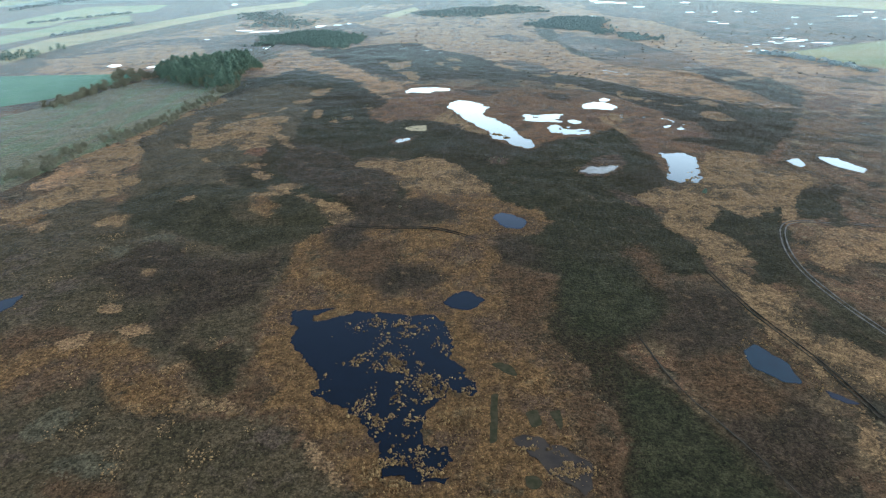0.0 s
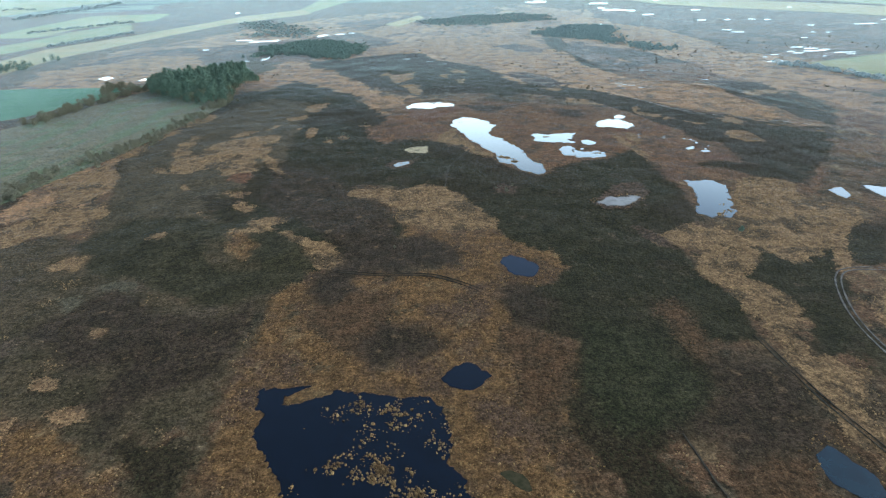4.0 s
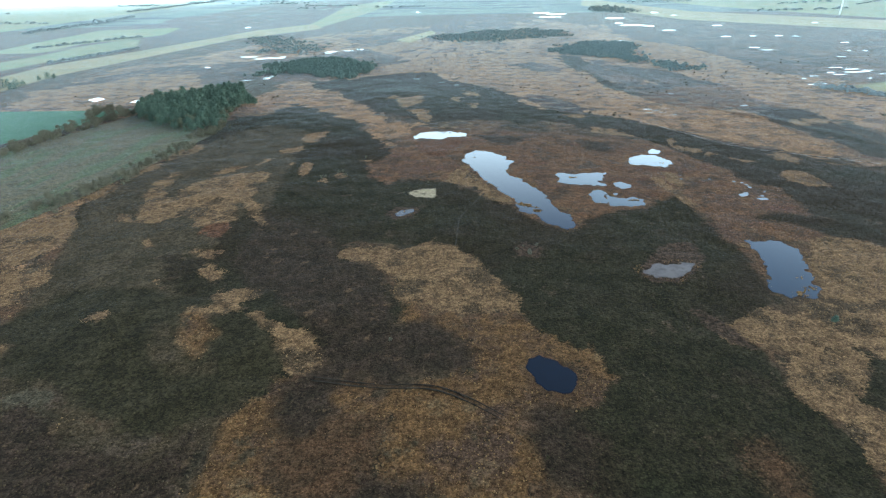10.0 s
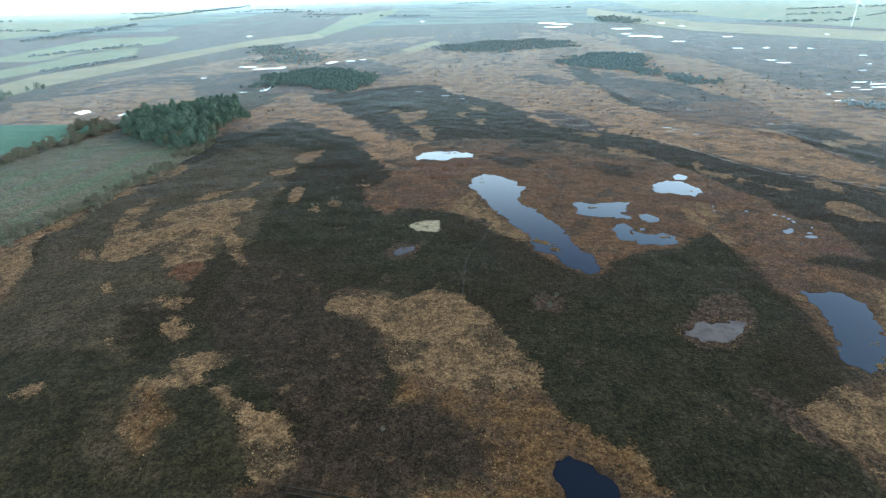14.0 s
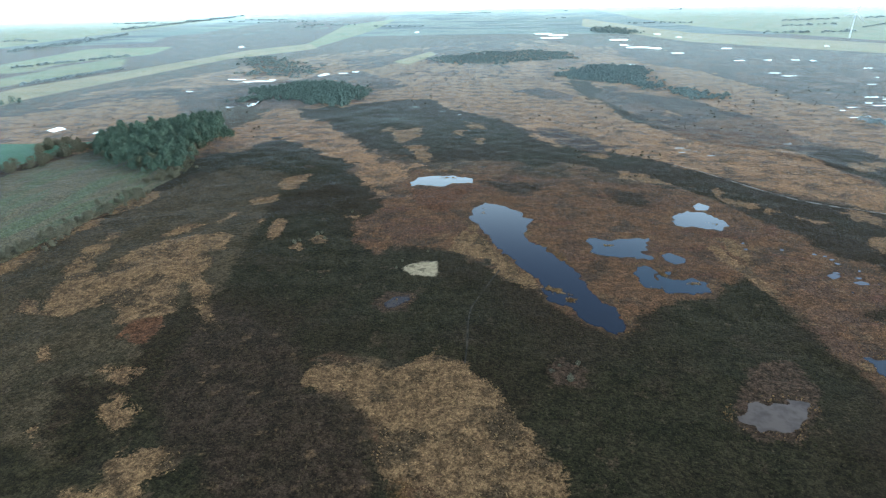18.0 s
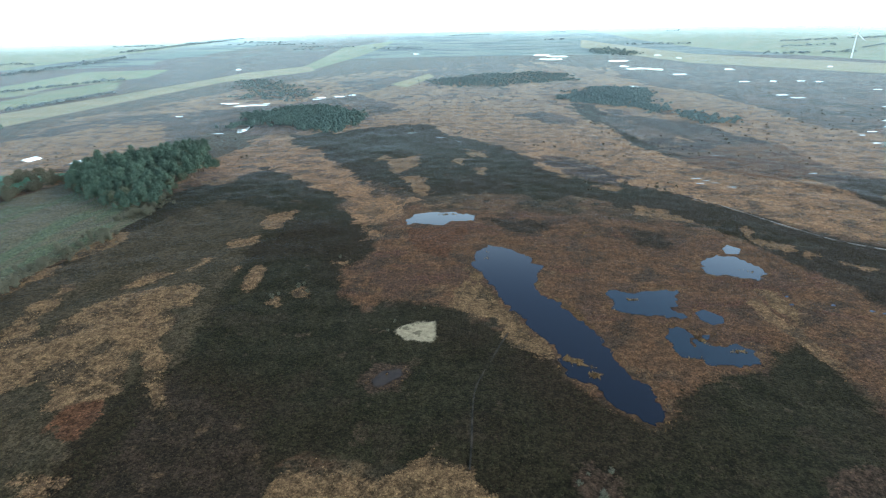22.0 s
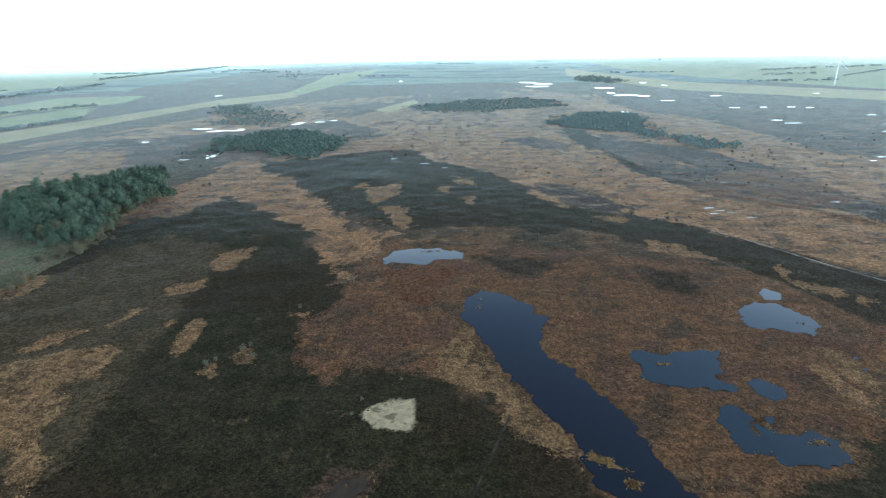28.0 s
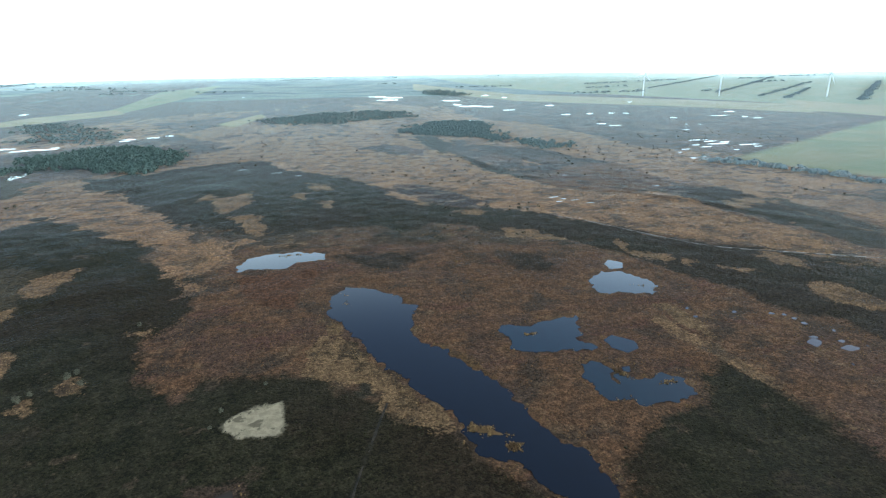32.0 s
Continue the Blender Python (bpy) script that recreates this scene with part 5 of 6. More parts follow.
def pond(key, outline, mat, label):
    size = max(max(p[0] for p in outline) - min(p[0] for p in outline), 4)
    o = ragged(outline, len(key) * 7 + len(outline), 0.5, min(1.5, size * 0.055))
    z = float(np.max(height(o[:, 0], o[:, 1]))) + 0.06
    n = len(o)
    rim, _, tris = delaunay_2d_cdt([Vector((float(x), float(y))) for x, y in o], [(k, (k + 1) % n) for k in range(n)], [], 1, 1e-4)[:3]
    me = mesh_from("pond", [(v[0], v[1], z) for v in rim], tris, [mat])
    tagged(new("pond", me), label, "pond", kind="structure")


for key, o in WATER.items():
    if key == "grey":
        pond(key, o, WATER_SILT, "shallow grey pool over silt with muddy rim")
    elif key in ("n1", "n2", "pool", "small", "ditch"):
        pond(key, o, HOLLOW, "dark mossy bog hollow without open water")
    elif key in ("k", "k2", "l3", "i", "i2", "right", "white"):
        pond(key, o, WATER_CLEAR, "clear shallow bog pond reflecting the pale sky")
    elif key in ("brown", "mud"):
        pond(key, o, WATER_SHALLOW, "shallow muddy bog pool with brown rim")
    else:
        pond(key, o, WATER_DARK, "still dark peat pond reflecting the pale sky")


for n, row in enumerate(SLIVERS.values()):
    for k, spot in enumerate(row):
        sliver(*spot, 500 + 40 * n + k)


# ---- tussocks: the bog's rough skin, low clumps by the thousand ----
rng = np.random.default_rng(7)


def bell(n, sides=6):
    """Unit clump: a lumpy low dome of triangles; the foot ring, a shoulder ring and a tip."""
    a = np.arange(sides) * 2 * math.pi / sides
    foot = np.stack([np.cos(a), np.sin(a), np.zeros(sides)], 1)
    b = a[::2] + 0.4
    top = np.stack([np.cos(b) * 0.5, np.sin(b) * 0.5, np.full(len(b), 1.0)], 1)
    co = np.concatenate([foot, top])
    tri = []
    k = len(b)
    for i in range(k):
        f0, f1, f2 = 2 * i, 2 * i + 1, (2 * i + 2) % sides
        t0, t1 = sides + i, sides + (i + 1) % k
        tri += [(f0, f1, t0), (f1, f2, t1), (f1, t1, t0)]
    tri.append((sides, sides + 1, sides + 2))
    return co, np.array(tri)


def clumps(name, x, y, z, radius, tall, mat, label):
    co, tri = bell(6)
    n, k = len(x), len(co)
    turn = rng.uniform(0, 6.3, n)
    c, s = np.cos(turn)[:, None], np.sin(turn)[:, None]
    wob = rng.uniform(0.65, 1.3, (n, k))
    px = (co[:, 0] * c - co[:, 1] * s) * wob * radius[:, None]
    py = (co[:, 0] * s + co[:, 1] * c) * wob * radius[:, None]
    pz = co[:, 2] * rng.uniform(0.7, 1.2, (n, k)) * tall[:, None] - 0.08
    lean = rng.normal(0, 0.25, (n, 2))
    px += lean[:, :1] * pz
    py += lean[:, 1:] * pz
    v = np.stack([px + x[:, None], py + y[:, None], pz + z[:, None]], -1).reshape(-1, 3)
    t = (tri[None] + (np.arange(n) * k)[:, None, None]).reshape(-1, 3)
    tagged(new(name, tri_mesh(name, v, t, mat)), label, "grass", kind="stuff")


def scatter(n, box, crowd=None):
    """Random places in the box, thinned with distance from the flight line's near end."""
    x = rng.uniform(box[0], box[1], n)
    y = box[2] + (box[3] - box[2]) * rng.uniform(0, 1, n) ** 1.25
    return x, y


def near_height(x, y):
    return 0.30 * fbm(x, y, 9.0, 3)


BOX = (-240, 270, 62, 640)
tx, ty = scatter(720000, BOX)
spread = np.abs(tx - 5) / (62 + (ty - 20) * 0.70)
fade = np.minimum(np.clip((1.05 - spread) / 0.25, 0, 1), np.clip((640 - ty) / 170, 0, 1))
keep = (rng.uniform(0, 1, len(tx)) < fade) & (np.abs(tx - 15) < 245)
tx, ty = tx[keep], ty[keep]
twx, twy = warp(tx, ty)
jag = 5.0 * (lattice(tx / 3.0, ty / 3.0, 6) - 0.5) + 5.0 * (lattice(tx / 0.9, ty / 0.9, 5) - 0.5)
KIND = {"heather": 1, "brae": 5, "rust": 2, "russet": 8, "straw": 3, "gold": 4, "sedge": 3, "heath": 0, "dune": 9, "moss": 7, "strip": 3, "brown": 5, "mud": 6}
ORDER = tuple(KIND)
val = {k: v + (0.9 if k in ("rust", "russet", "brown", "moss", "heath", "gold") else 0.45) * jag for k, v in ground_covers(tx, ty, twx, twy, 20.0).items()}
val["sand"] = cover(tx, ty, LAYERS["sand"], 20.0) + 0.8 * jag / 5
dry = cover(tx, ty, WATER, 8.0)
clear = (dry < -0.3) & (beside(tx, ty, LINE["track"]) > 2.4) & (val["sand"] < 0) & (val["peat"] < 0)
for k in TRAILS:
    clear &= beside(tx, ty, LINE[k]) > 0.9
field = cover(tx, ty, {k: FIELD[k] for k in ("green", "scrub")}, 8.0)
clear &= field < 0
kind_of = np.full(len(tx), 0)
for k in ORDER:
    kind_of[val[k] > 0] = KIND[k]
# straw tufts strewn in knots over the heath
kind_of[(kind_of == 0) & (lattice(tx / 7, ty / 7, 83) + 0.35 * lattice(tx / 1.7, ty / 1.7, 84) > 0.98)] = 3
# gold sedge fringes round the water
kind_of[(dry > -1.2 - 3.5 * lattice(tx / 6, ty / 6, 61)) & (rng.uniform(0, 1, len(tx)) < 0.85)] = 4
chance = rng.uniform(0, 1, len(tx))
share = np.array([0.22, 0.45, 0.52, 0.55, 0.52, 0.38, 0.18, 0.40, 0.45, 0.30])[kind_of]
share = share * np.clip(0.35 + 1.3 * lattice(tx / 14, ty / 14, 77), 0, 1.2)
clear &= chance < share
TUFTS = [
    ("heath_tussocks", (0.105, 0.073, 0.040), (0.052, 0.040, 0.023), (0.048, 0.038, 0.022), 0.30, 0.22, "grey-brown heath tussocks on wet peat"),
    ("heather_clumps", (0.0180, 0.0168, 0.0076), (0.0375, 0.0305, 0.0150), (0.041, 0.0305, 0.0168), 0.42, 0.20, "dark green heather clumps covering the dunes"),
    ("rust_tussocks", (0.185, 0.100, 0.046), (0.090, 0.050, 0.026), (0.070, 0.046, 0.028), 0.31, 0.26, "rust-brown bog grass tussocks"),
    ("straw_tussocks", (0.265, 0.168, 0.078), (0.125, 0.076, 0.035), (0.115, 0.068, 0.032), 0.27, 0.26, "straw-coloured dead moor grass tussocks"),
    ("gold_tussocks", (0.225, 0.135, 0.056), (0.085, 0.049, 0.021), (0.074, 0.043, 0.019), 0.26, 0.28, "golden-brown sedge tussocks beside the ponds"),
    ("brown_tussocks", (0.068, 0.047, 0.0250), (0.038, 0.0275, 0.0150), (0.042, 0.0295, 0.0165), 0.32, 0.22, "purple-brown heath tussocks with dead stems"),
    ("mud_tussocks", (0.090, 0.056, 0.034), (0.044, 0.029, 0.018), (0.052, 0.034, 0.021), 0.28, 0.14, "low brown tussocks on bare mud"),
    ("moss_tussocks", (0.034, 0.033, 0.015), (0.022, 0.021, 0.010), (0.050, 0.040, 0.021), 0.36, 0.18, "olive green mossy heath tussocks"),
    ("russet_tussocks", (0.120, 0.066, 0.032), (0.056, 0.034, 0.018), (0.050, 0.034, 0.020), 0.30, 0.24, "dark russet bog grass tussocks"),
    ("dune_heather", (0.040, 0.0320, 0.0155), (0.024, 0.0200, 0.0092), (0.034, 0.0265, 0.0130), 0.34, 0.16, "olive-brown heather clumps on a smooth dune"),
]
TUFT_MATS = []
for i, (name, a, b, c, rad, tall, label) in enumerate(TUFTS):
    mat = tuft_material(name, a, b, c)
    TUFT_MATS.append(mat)
    m = clear & (kind_of == i)
    n = int(m.sum())
    size = np.clip(rng.lognormal(-0.15, 0.38, n), 0.4, 2.0)
    clumps(name, tx[m], ty[m], dunes(tx[m], ty[m]) + near_height(tx[m], ty[m]) * np.clip((-dry[m] - 1) / 5, 0, 1), 0.66 * rad * size, 0.8 * tall * size, mat, label)

# ---- sedge islets in the ponds ----
def islet(x, y, rx, ry, turn, n, seed):
    g = np.random.default_rng(seed)
    ux, uy = g.normal(0, 0.5 * rx, 6 * n), g.normal(0, 0.5 * ry, 6 * n)
    m = fbm(ux + x, uy + y, 3.2, 55, 3) > g.normal(0.10, 0.12, 6 * n)      # sedge grows in knots with open water between
    mat_like = n / (rx * ry) > 30
    ux, uy = ux[m][:2 * n], uy[m][:2 * n]
    n = len(ux)
    c, s = math.cos(radians(turn)), math.sin(radians(turn))
    size = np.clip(g.lognormal(-0.55, 0.45, n), 0.25, 1.4)
    if mat_like:
        k = 40
        rim = [(math.cos(i * 6.283 / k), math.sin(i * 6.283 / k)) for i in range(k)]
        wob = [0.8 + 0.4 * float(fbm(np.array(u * 1.5 + seed), np.array(v * 1.5), 1.0, seed)) for u, v in rim]
        ring = [(x + (u * rx * c - v * ry * s) * w, y + (u * rx * s + v * ry * c) * w) for (u, v), w in zip(rim, wob)]
        verts = [(px, py, -0.3) for px, py in ring] + [(x + (px - x) * 0.96, y + (py - y) * 0.96, 0.14) for px, py in ring]
        faces = [(i, (i + 1) % k, k + (i + 1) % k, k + i) for i in range(k)] + [tuple(range(k, 2 * k))]
        tagged(new("sedge_mat", mesh_from("sedge_mat", verts, faces, [TUFT_MATS[4]])), "flat mat of sedge floating in the pond", "islet", kind="structure")
    clumps("sedge_islet", x + ux * c - uy * s, y + ux * s + uy * c, np.full(n, 0.05), 0.36 * size, 0.40 * size, TUFT_MATS[4], "golden sedge islet standing in dark pond water")


for k, (x, y, rx, ry, turn, n) in enumerate(ISLETS):
    islet(x, y, rx, ry, turn, n, 40 + k)


# ---- trees ----
def blades(n, g, centre, spread, size):
    """Loose foliage: n small tilted triangles about a clump's centre."""
    c = np.array(centre) + g.normal(0, 1, (n, 3)) * np.array(spread)
    out = (c - np.array(centre)) / np.array(spread) + np.array((centre[0] * 0.25, centre[1] * 0.25, 0.5)) + g.normal(0, 0.5, (n, 3))
    d = np.cross(out, g.normal(0, 1, (n, 3)))
    d /= np.linalg.norm(d, axis=1, keepdims=True) + 1e-6
    e = np.cross(out, d)
    e /= np.linalg.norm(e, axis=1, keepdims=True) + 1e-6
    s = size * g.uniform(0.6, 1.4, (n, 1))
    return np.stack([c - d * s * 0.5 - e * s * 0.5, c + d * s * 0.6, c - d * s * 0.4 + e * s * 0.6], 1).reshape(-1, 3)


def crown_mesh(kind, tall, wide, seed, mat, dense=1.0):
    g = np.random.default_rng(seed)
    out = []
    clumps_n = int(g.integers(22, 30))
    for _ in range(clumps_n):
        h = g.uniform(0.28, 1.0) if kind == "pine" else g.uniform(0.12, 1.0)
        r = wide * (math.sin(min(1.0, (1.06 - h) * 1.5) * 1.5) if kind == "pine" else math.sin(h * 2.7) ** 0.6) * g.uniform(0.35, 0.95)
        a = g.uniform(0, 6.3)
        s = wide * g.uniform(0.16, 0.30)
        out.append(blades(int(110 * dense), g, (r * math.cos(a), r * math.sin(a), h * tall), (s, s, s * 0.6), wide * (0.10 if kind == "pine" else 0.09)))
    co = np.concatenate(out)
    return tri_mesh("crown", co, np.arange(len(co)).reshape(-1, 3), mat)


def trunk_mesh(tall, radius, seed, limbs=5):
    g = random.Random(seed)
    bm = bmesh.new()

    def limb(a, b, ra, rb, sides=6):
        a, b = Vector(a), Vector(b)
        q = (b - a).to_track_quat("Z", "Y")
        ring = []
        for p, r in ((a, ra), (b, rb)):
            ring.append([bm.verts.new(p + q @ Vector((r * math.cos(k * 6.283 / sides), r * math.sin(k * 6.283 / sides), 0))) for k in range(sides)])
        for k in range(sides):
            bm.faces.new((ring[0][k], ring[0][(k + 1) % sides], ring[1][(k + 1) % sides], ring[1][k]))
        bm.faces.new(ring[1])
    bend = (g.uniform(-0.4, 0.4), g.uniform(-0.4, 0.4))
    mid = (bend[0], bend[1], tall * 0.5)
    limb((0, 0, -0.3), mid, radius, radius * 0.7)
    limb(mid, (bend[0] * 0.5, bend[1] * 0.5, tall * 0.92), radius * 0.7, radius * 0.2)
    for k in range(limbs):
        h, a = g.uniform(0.35, 0.8) * tall, g.uniform(0, 6.3)
        l = g.uniform(0.12, 0.22) * tall
        limb((bend[0] * 0.8, bend[1] * 0.8, h), (bend[0] + l * math.cos(a), bend[1] + l * math.sin(a), h + l * 0.5), radius * 0.35, radius * 0.1, 4)
    me = bpy.data.meshes.new("trunk")
    bm.to_mesh(me)
    bm.free()
    me.materials.append(BARK)
    return me


def tree(name, kind, tall, wide, seed, mat, label, category, radius=0.2, dense=1.0):
    root = tagged(new(name), label, category)
    part("trunk", trunk_mesh(tall, radius, seed), root)
    part("crown", crown_mesh(kind, tall, wide, seed + 1, mat, dense), root)
    return root


def fill(outline, gap, seed, ragged_by=8.0):
    """Jittered places inside an outline."""
    g = np.random.default_rng(seed)
    xs, ys = [p[0] for p in outline], [p[1] for p in outline]
    gx, gy = np.meshgrid(np.arange(min(xs), max(xs), gap), np.arange(min(ys), max(ys), gap))
    x = gx.ravel() + g.uniform(-0.45, 0.45, gx.size) * gap
    y = gy.ravel() + g.uniform(-0.45, 0.45, gx.size) * gap
    v = inside(x, y, outline) + ragged_by * (fbm(x, y, 45, seed, 5) - 2.2 * np.clip(fbm(x * 0.5, y, 30, seed + 40, 4) - 0.15, 0, 1) * (ragged_by > 20))
    m = v > ragged_by * 0.5 * g.uniform(-0.3, 1, gx.size)
    return x[m], y[m]


NEEDLES_LIGHT = tuft_material("young_pine_needles", (0.105, 0.125, 0.078), (0.150, 0.150, 0.095), None, 0.3)
PINES = [tree("pine_tree", "pine", h, w, 100 + 7 * k, NEEDLES[0] if k < 4 else NEEDLES_LIGHT, "tall dark green pine in a dense bog wood", "tree") for k, (h, w) in
         enumerate(((12.0, 4.0), (13.5, 3.8), (10.5, 4.2), (11.5, 3.6), (8.5, 3.4)))]
SHRUBS = [tree("birch_shrub", "shrub", h, w, 300 + 7 * k, TWIGS, "bare grey-brown birch shrub at the field edge", "shrub", 0.08, 0.8) for k, (h, w) in enumerate(((4.0, 2.0), (3.0, 1.8), (5.0, 2.2)))]


def plant(models, xs, ys, group, seed, lo=0.8, hi=1.2, grown=None):
    g = random.Random(seed)
    for i, (x, y) in enumerate(zip(xs, ys)):
        k = g.uniform(lo, hi) * (1.0 if grown is None else float(grown[i]))
        ob = copy_thing(g.choice(models), pose(float(x), float(y), float(height(np.array(x), np.array(y))), 0, 0, g.uniform(0, 360)) @ Matrix.Scale(k, 4))
        tagged(ob, group=group)


def place_first(models, spots):
    for ob, (x, y) in zip(models, spots):
        ob.matrix_basis = pose(x, y, 0)


wx, wy = fill(WOOD["1"], 6.3, 5, 13.0)
deep = np.clip(0.62 + 0.03 * inside(wx, wy, WOOD["1"]) + 0.35 * fbm(wx, wy, 22.0, 8, 3), 0.38, 1.1)
plant(PINES, wx, wy, "pines of the bog wood", 6, 0.85, 1.3, deep)
place_first(PINES, [(WOOD["1"][0][0] + 9 * k + 6, WOOD["1"][0][1] + 4 * k + 6) for k in range(len(PINES))])


def along(line, gap, jitter, seed):
    g = np.random.default_rng(seed)
    xs, ys = [], []
    for (ax, ay), (bx, by) in zip(line, line[1:]):
        n = max(1, int(math.hypot(bx - ax, by - ay) / gap))
        s = (np.arange(n) + g.uniform(0, 1, n)) / n
        xs.append(ax + s * (bx - ax) + g.normal(0, jitter, n))
        ys.append(ay + s * (by - ay) + g.normal(0, jitter, n))
    return np.concatenate(xs), np.concatenate(ys)


for line, gap, jit, seed in (("hedge", 2.2, 5.0, 21), ("hedgelow", 1.7, 5.5, 22), ("front", 1.6, 4.5, 23), ("side", 2.4, 4.5, 24)):
    sx, sy = along(LINE[line], gap, jit, seed)
    plant(SHRUBS, sx, sy, "shrubs along the field edge", seed, *((0.9, 1.7) if line in ("hedge", "side") else (0.5, 1.1)))
place_first(SHRUBS, [(LINE["front"][1][0] + 3 * k, LINE["front"][1][1] - 2 * k) for k in range(len(SHRUBS))])


# loose bushes out on the heather
bush = random.Random(31)
for x, y, k in ((-81, 402, 0.5), (-79, 405, 0.4), (-72, 412, 0.5), (-67, 407, 0.4), (-70, 414, 0.35), (-60, 445, 0.4), (-28, 374, 0.24), (-26, 381, 0.28), (-15, 391, 0.24),
                (28, 300, 0.45), (33, 296, 0.5), (37, 304, 0.4), (31, 303, 0.35), (-54, 258, 0.3), (-41, 259, 0.3), (-20, 234, 0.3)):
    ob = copy_thing(bush.choice(SHRUBS), pose(x, y, float(height(np.array(float(x)), np.array(float(y)))), 0, 0, bush.uniform(0, 360)) @ Matrix.Scale(k, 4))
    tagged(ob, "small bare grey bush growing in dark heather", "shrub", group="loose bushes in the heather")
ob = copy_thing(PINES[2], pose(128, 243, 0, 0, 0, 40) @ Matrix.Scale(0.28, 4))
tagged(ob, "single low dark green pine bush in straw grass", "tree")


def far_wood(name, xs, ys, tall, wide, mat, label, seed, leaves=48):
    """Distant trees, too many and too small to tell apart: loose leafy crowns in one mesh."""
    g = np.random.default_rng(seed)
    n = len(xs)
    size = np.clip(g.lognormal(-0.1, 0.28, n), 0.5, 1.6) * (0.8 + 0.5 * lattice(xs / 25, ys / 25, seed))
    h = g.uniform(0.05, 1.0, (n, leaves)) ** 0.7
    a = g.uniform(0, 6.283, (n, leaves))
    r = np.sqrt(np.clip(1.05 - h ** 2.2, 0, 1)) * g.uniform(0.55, 1.0, (n, leaves)) * (wide * size)[:, None]
    c = np.stack([xs[:, None] + r * np.cos(a), ys[:, None] + r * np.sin(a), rise(xs, ys)[:, None] + h * (tall * size)[:, None]], -1).reshape(-1, 3)
    out = np.stack([np.cos(a) * 0.8, np.sin(a) * 0.8, h * 1.2], -1).reshape(-1, 3) + g.normal(0, 0.35, (n * leaves, 3))
    d = np.cross(out, g.normal(0, 1, out.shape))
    d /= np.linalg.norm(d, axis=1, keepdims=True) + 1e-6
    e = np.cross(out, d)
    e /= np.linalg.norm(e, axis=1, keepdims=True) + 1e-6
    s = np.minimum(np.repeat(wide * size, leaves)[:, None] * g.uniform(0.35, 0.75, (n * leaves, 1)), 0.8 + wide * 0.25)
    co = np.stack([c - d * s * 0.5 - e * s * 0.5, c + d * s * 0.6, c - d * s * 0.4 + e * s * 0.6], 1).reshape(-1, 3)
    tagged(new(name, tri_mesh(name, co, np.arange(len(co)).reshape(-1, 3), mat)), label, "trees", kind="stuff")


for key, gap, tall in (("2", 4.4, 4.5), ("3", 10.0, 1.9), ("4", 5.6, 2.2), ("5", 18, 6), ("6", 13.0, 1.9), ("7", 5, 7)):
    fx, fy = fill(WOOD[key], gap, 60 + int(key), 48.0 if key in "36" else 34.0)
    far_wood("far_wood", fx, fy, tall, 1.6 + gap * 0.2, PINEWOOD if key in "27" else HAZY_WOODS, "distant low wood of pine and birch on the moor", int(key))
for k, (line, gap, tall, wide) in enumerate((("hr32", 4, 3.5, 4), ("row1", 14, 1.7, 7), ("row2", 14, 1.7, 7), ("row3", 14, 1.7, 7), ("row4", 14, 1.7, 7), ("row5", 12, 4, 8),
                                             ("rowl1", 7, 3.5, 6), ("rowl2", 10, 4.5, 8), ("rowl3", 18, 6, 12), ("rowl4", 22, 7, 14))):
    fx, fy = along(LINE[line], gap, gap * 0.35, 90 + k)
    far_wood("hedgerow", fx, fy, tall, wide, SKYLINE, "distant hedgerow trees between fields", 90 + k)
# low scrub dotted over the far moor, thicker in knots
g = np.random.default_rng(17)
sx, sy = g.uniform(-480, 620, 2600), 470 + 900 * g.uniform(0, 1, 2600) ** 1.4
ok = (fbm(sx, sy, 120.0, 601, 4) > g.normal(0.36, 0.12, len(sx))) & (cover(sx, sy, WATER, 8.0) < -4) & (cover(sx, sy, FIELD, 8.0) < 0)
far_wood("moor_scrub", sx[ok], sy[ok], 0.8, 1.3, SCRUB, "low dark scrub dotted over the far moor", 19, 14)
# a skyline of woods far out
g = np.random.default_rng(3)
fx, fy = [], []
for k in range(46):
    a, r = g.uniform(-0.95, 1.15), g.uniform(2300, 4300)
    cx, cy, l = r * math.sin(a), 150 + r * math.cos(a), g.uniform(60, 320)
    if cy > 4150:
        continue
    t = g.uniform(-0.3, 0.3)
    n = int(l / 14)
    s = np.linspace(-0.5, 0.5, n) * l
    fx.append(cx + s * math.cos(t) + g.normal(0, 9, n))
    fy.append(cy + s * math.sin(t) + g.normal(0, 14, n))
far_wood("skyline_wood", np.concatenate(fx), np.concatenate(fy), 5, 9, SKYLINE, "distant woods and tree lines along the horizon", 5)

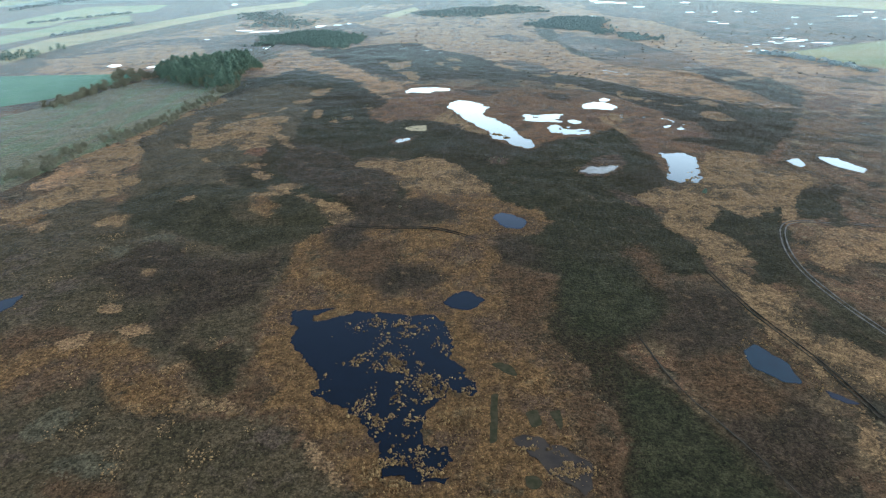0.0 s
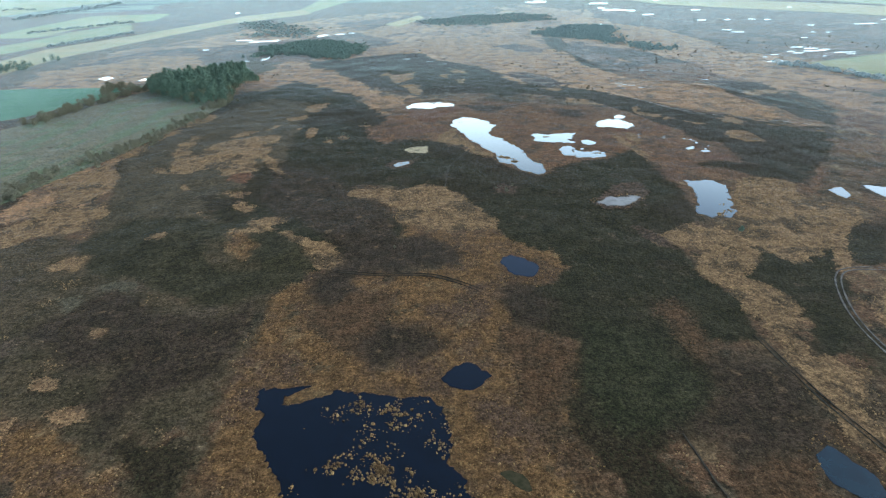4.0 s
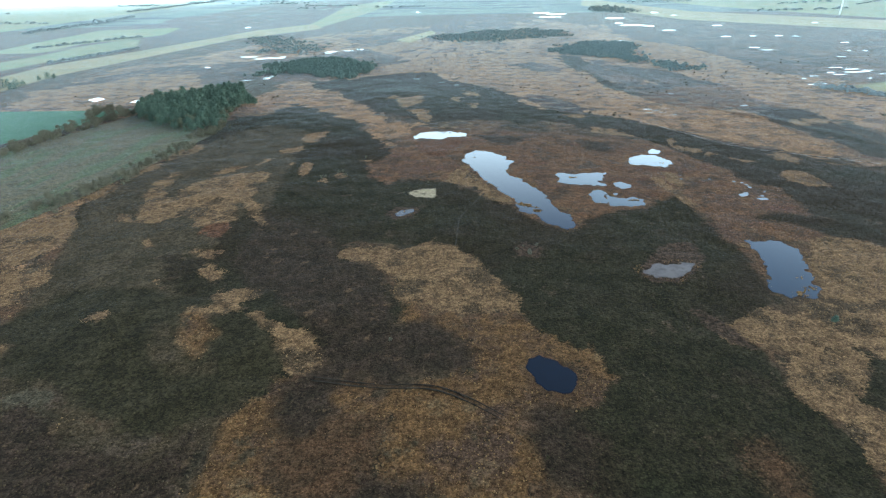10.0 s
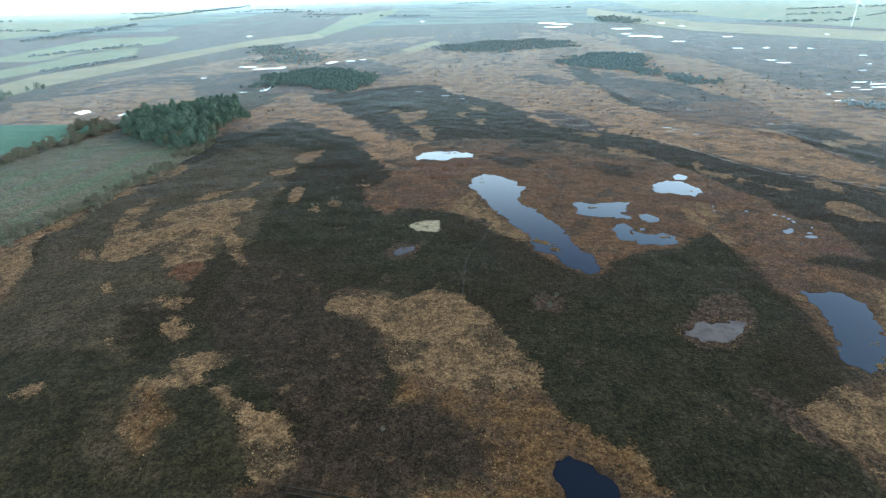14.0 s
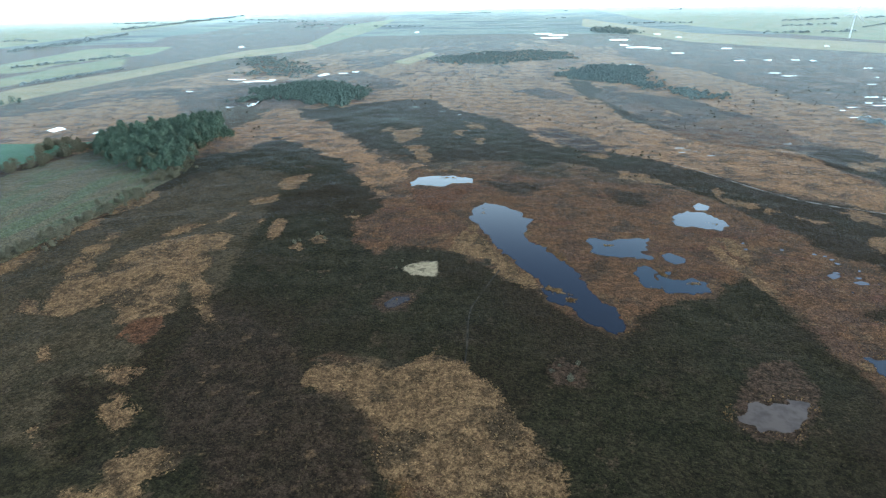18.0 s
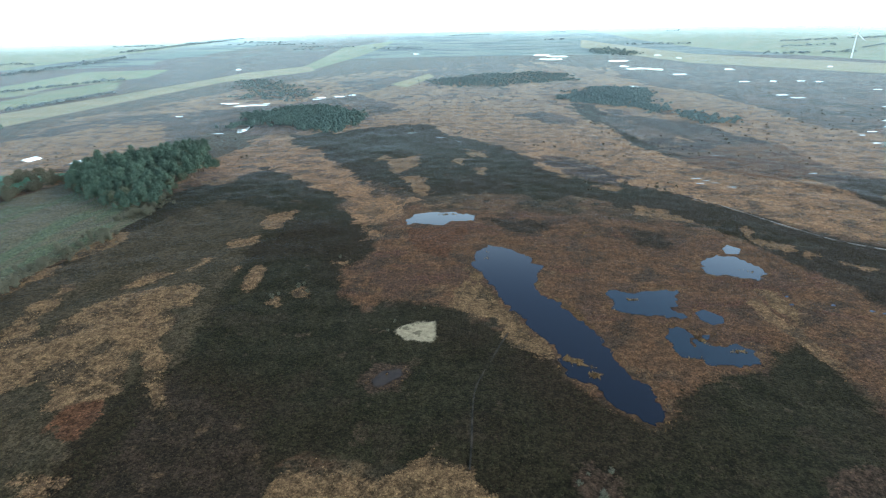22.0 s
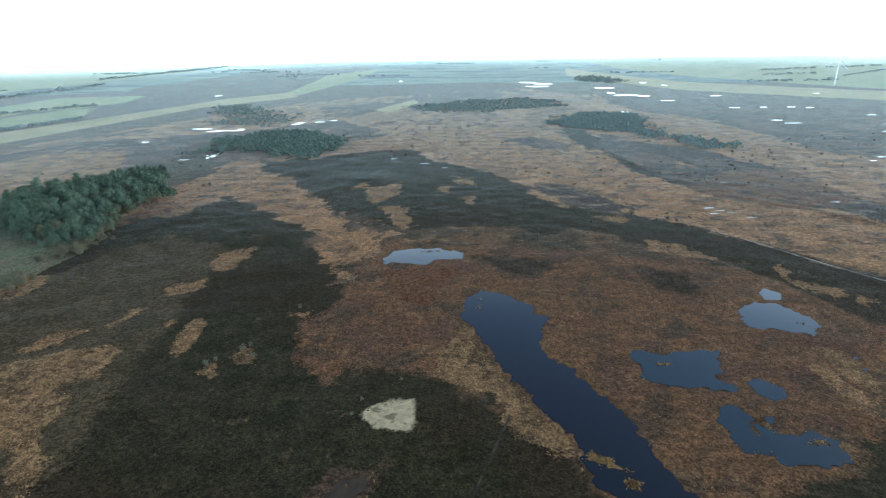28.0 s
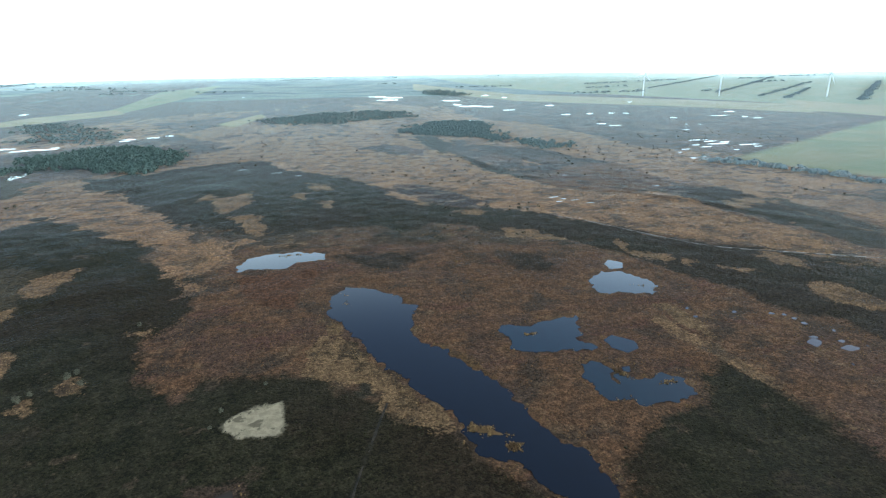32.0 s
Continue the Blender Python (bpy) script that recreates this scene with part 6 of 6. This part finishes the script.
# ---- wind turbines ----
def turbine(x, y, turn, spin):
    root = tagged(new("wind_turbine"), "white three-bladed wind turbine standing in far fields", "wind turbine", group="far wind turbines")
    root.matrix_basis = pose(x, y, float(rise(np.array(float(x)), np.array(float(y)))), 0, 0, turn)

    def round_part(name, rings, sides=12, parent=root, label=""):
        bm = bmesh.new()
        loops = [[bm.verts.new((cx + r * math.cos(k * 6.283 / sides), cy + r * math.sin(k * 6.283 / sides), z)) for k in range(sides)] for cx, cy, z, r in rings]
        for a, b in zip(loops, loops[1:]):
            for k in range(sides):
                bm.faces.new((a[k], a[(k + 1) % sides], b[(k + 1) % sides], b[k]))
        bm.faces.new(loops[-1])
        bm.faces.new(loops[0][::-1])
        me = bpy.data.meshes.new(name)
        bm.to_mesh(me)
        bm.free()
        me.materials.append(STEEL)
        return part(name, me, parent, label)
    round_part("tower", [(0, 0, 0, 1.8), (0, 0, 30, 1.5), (0, 0, 66, 1.0)])
    nac = round_part("nacelle", [(0, 0, -4.0, 1.2), (0, 0, -2.5, 1.8), (0, 0, 4.5, 1.6), (0, 0, 5.5, 0.8)])
    nac.matrix_basis = pose(0, 0, 67, 90)
    hub = round_part("hub", [(0, 0, 0, 1.4), (0, 0, 1.4, 1.2), (0, 0, 2.4, 0.4)])
    hub.matrix_basis = pose(0, -5.2, 67, 90, 0, 0)
    for k in range(3):
        bm = bmesh.new()
        rows = []
        for s, chord, thick in ((0.8, 1.3, 0.9), (5, 2.6, 0.6), (14, 1.8, 0.4), (24, 1.1, 0.25), (32, 0.3, 0.1)):
            rows.append([bm.verts.new((u * chord * 0.5, v * thick * 0.5, s)) for u, v in ((-1, 0), (0, 1), (1, 0), (0, -1))])
        for a, b in zip(rows, rows[1:]):
            for j in range(4):
                bm.faces.new((a[j], a[(j + 1) % 4], b[(j + 1) % 4], b[j]))
        bm.faces.new(rows[-1])
        me = bpy.data.meshes.new("blade")
        bm.to_mesh(me)
        bm.free()
        me.materials.append(STEEL)
        part("blade", me, root).matrix_basis = pose(0, -6.2, 67, 0, spin + 120 * k, 0)


for x, y, turn, spin in TURBINES:
    turbine(x, y, turn, spin)

# ---- tracks ----
def ribbon(line, offset, width, lift, name, mat, label):
    p = np.array(line, float)
    for _ in range(3):
        q = np.empty((2 * len(p) - 2, 2))
        q[0::2], q[1::2] = p[:-1] * 0.75 + p[1:] * 0.25, p[:-1] * 0.25 + p[1:] * 0.75
        p = np.concatenate([p[:1], q, p[-1:]])
    d = np.gradient(p, axis=0)
    nrm = np.stack([-d[:, 1], d[:, 0]], 1) / (np.linalg.norm(d, axis=1, keepdims=True) + 1e-6)
    w = width * (1 + 0.5 * fbm(p[:, 0], p[:, 1], 7.0, 71))
    a, b = p + nrm * (offset - w[:, None] / 2), p + nrm * (offset + w[:, None] / 2)
    n = len(p)
    za, zb = dunes(a[:, 0], a[:, 1]) + lift, dunes(b[:, 0], b[:, 1]) + lift + 0.02
    top_a, top_b = np.column_stack([a, za]).tolist(), np.column_stack([b, zb]).tolist()
    verts = top_a + top_b + [(x, y, z - 0.5) for x, y, z in top_a] + [(x, y, z - 0.5) for x, y, z in top_b]
    faces = []
    for i in range(n - 1):
        faces += [(i, i + 1, n + i + 1, n + i), (2 * n + i, 2 * n + i + 1, i + 1, i), (n + i, n + i + 1, 3 * n + i + 1, 3 * n + i)]
    tagged(new(name, mesh_from(name, verts, faces, [mat])), label, "track", kind="structure")


for side in (-0.9, 0.9):
    ribbon(LINE["track"], side, 0.5, 0.16, "track_rut", RUT, "wet wheel rut of a muddy track through heather")
ribbon(LINE["wet"], 0.0, 0.55, 0.20, "ditch", PALE, "pale wet ditch beside the heather belt")
for line, sides, width in (("path", (0.0,), 0.55), ("path2", (-0.8, 0.8), 0.18), ("path3", (0.0,), 0.25), ("path4", (-0.7, 0.7), 0.2)):
    for side in sides:
        ribbon(LINE[line], side, width, 0.22, "trail_rut", TRAIL, "narrow dark trail trodden through the heather")
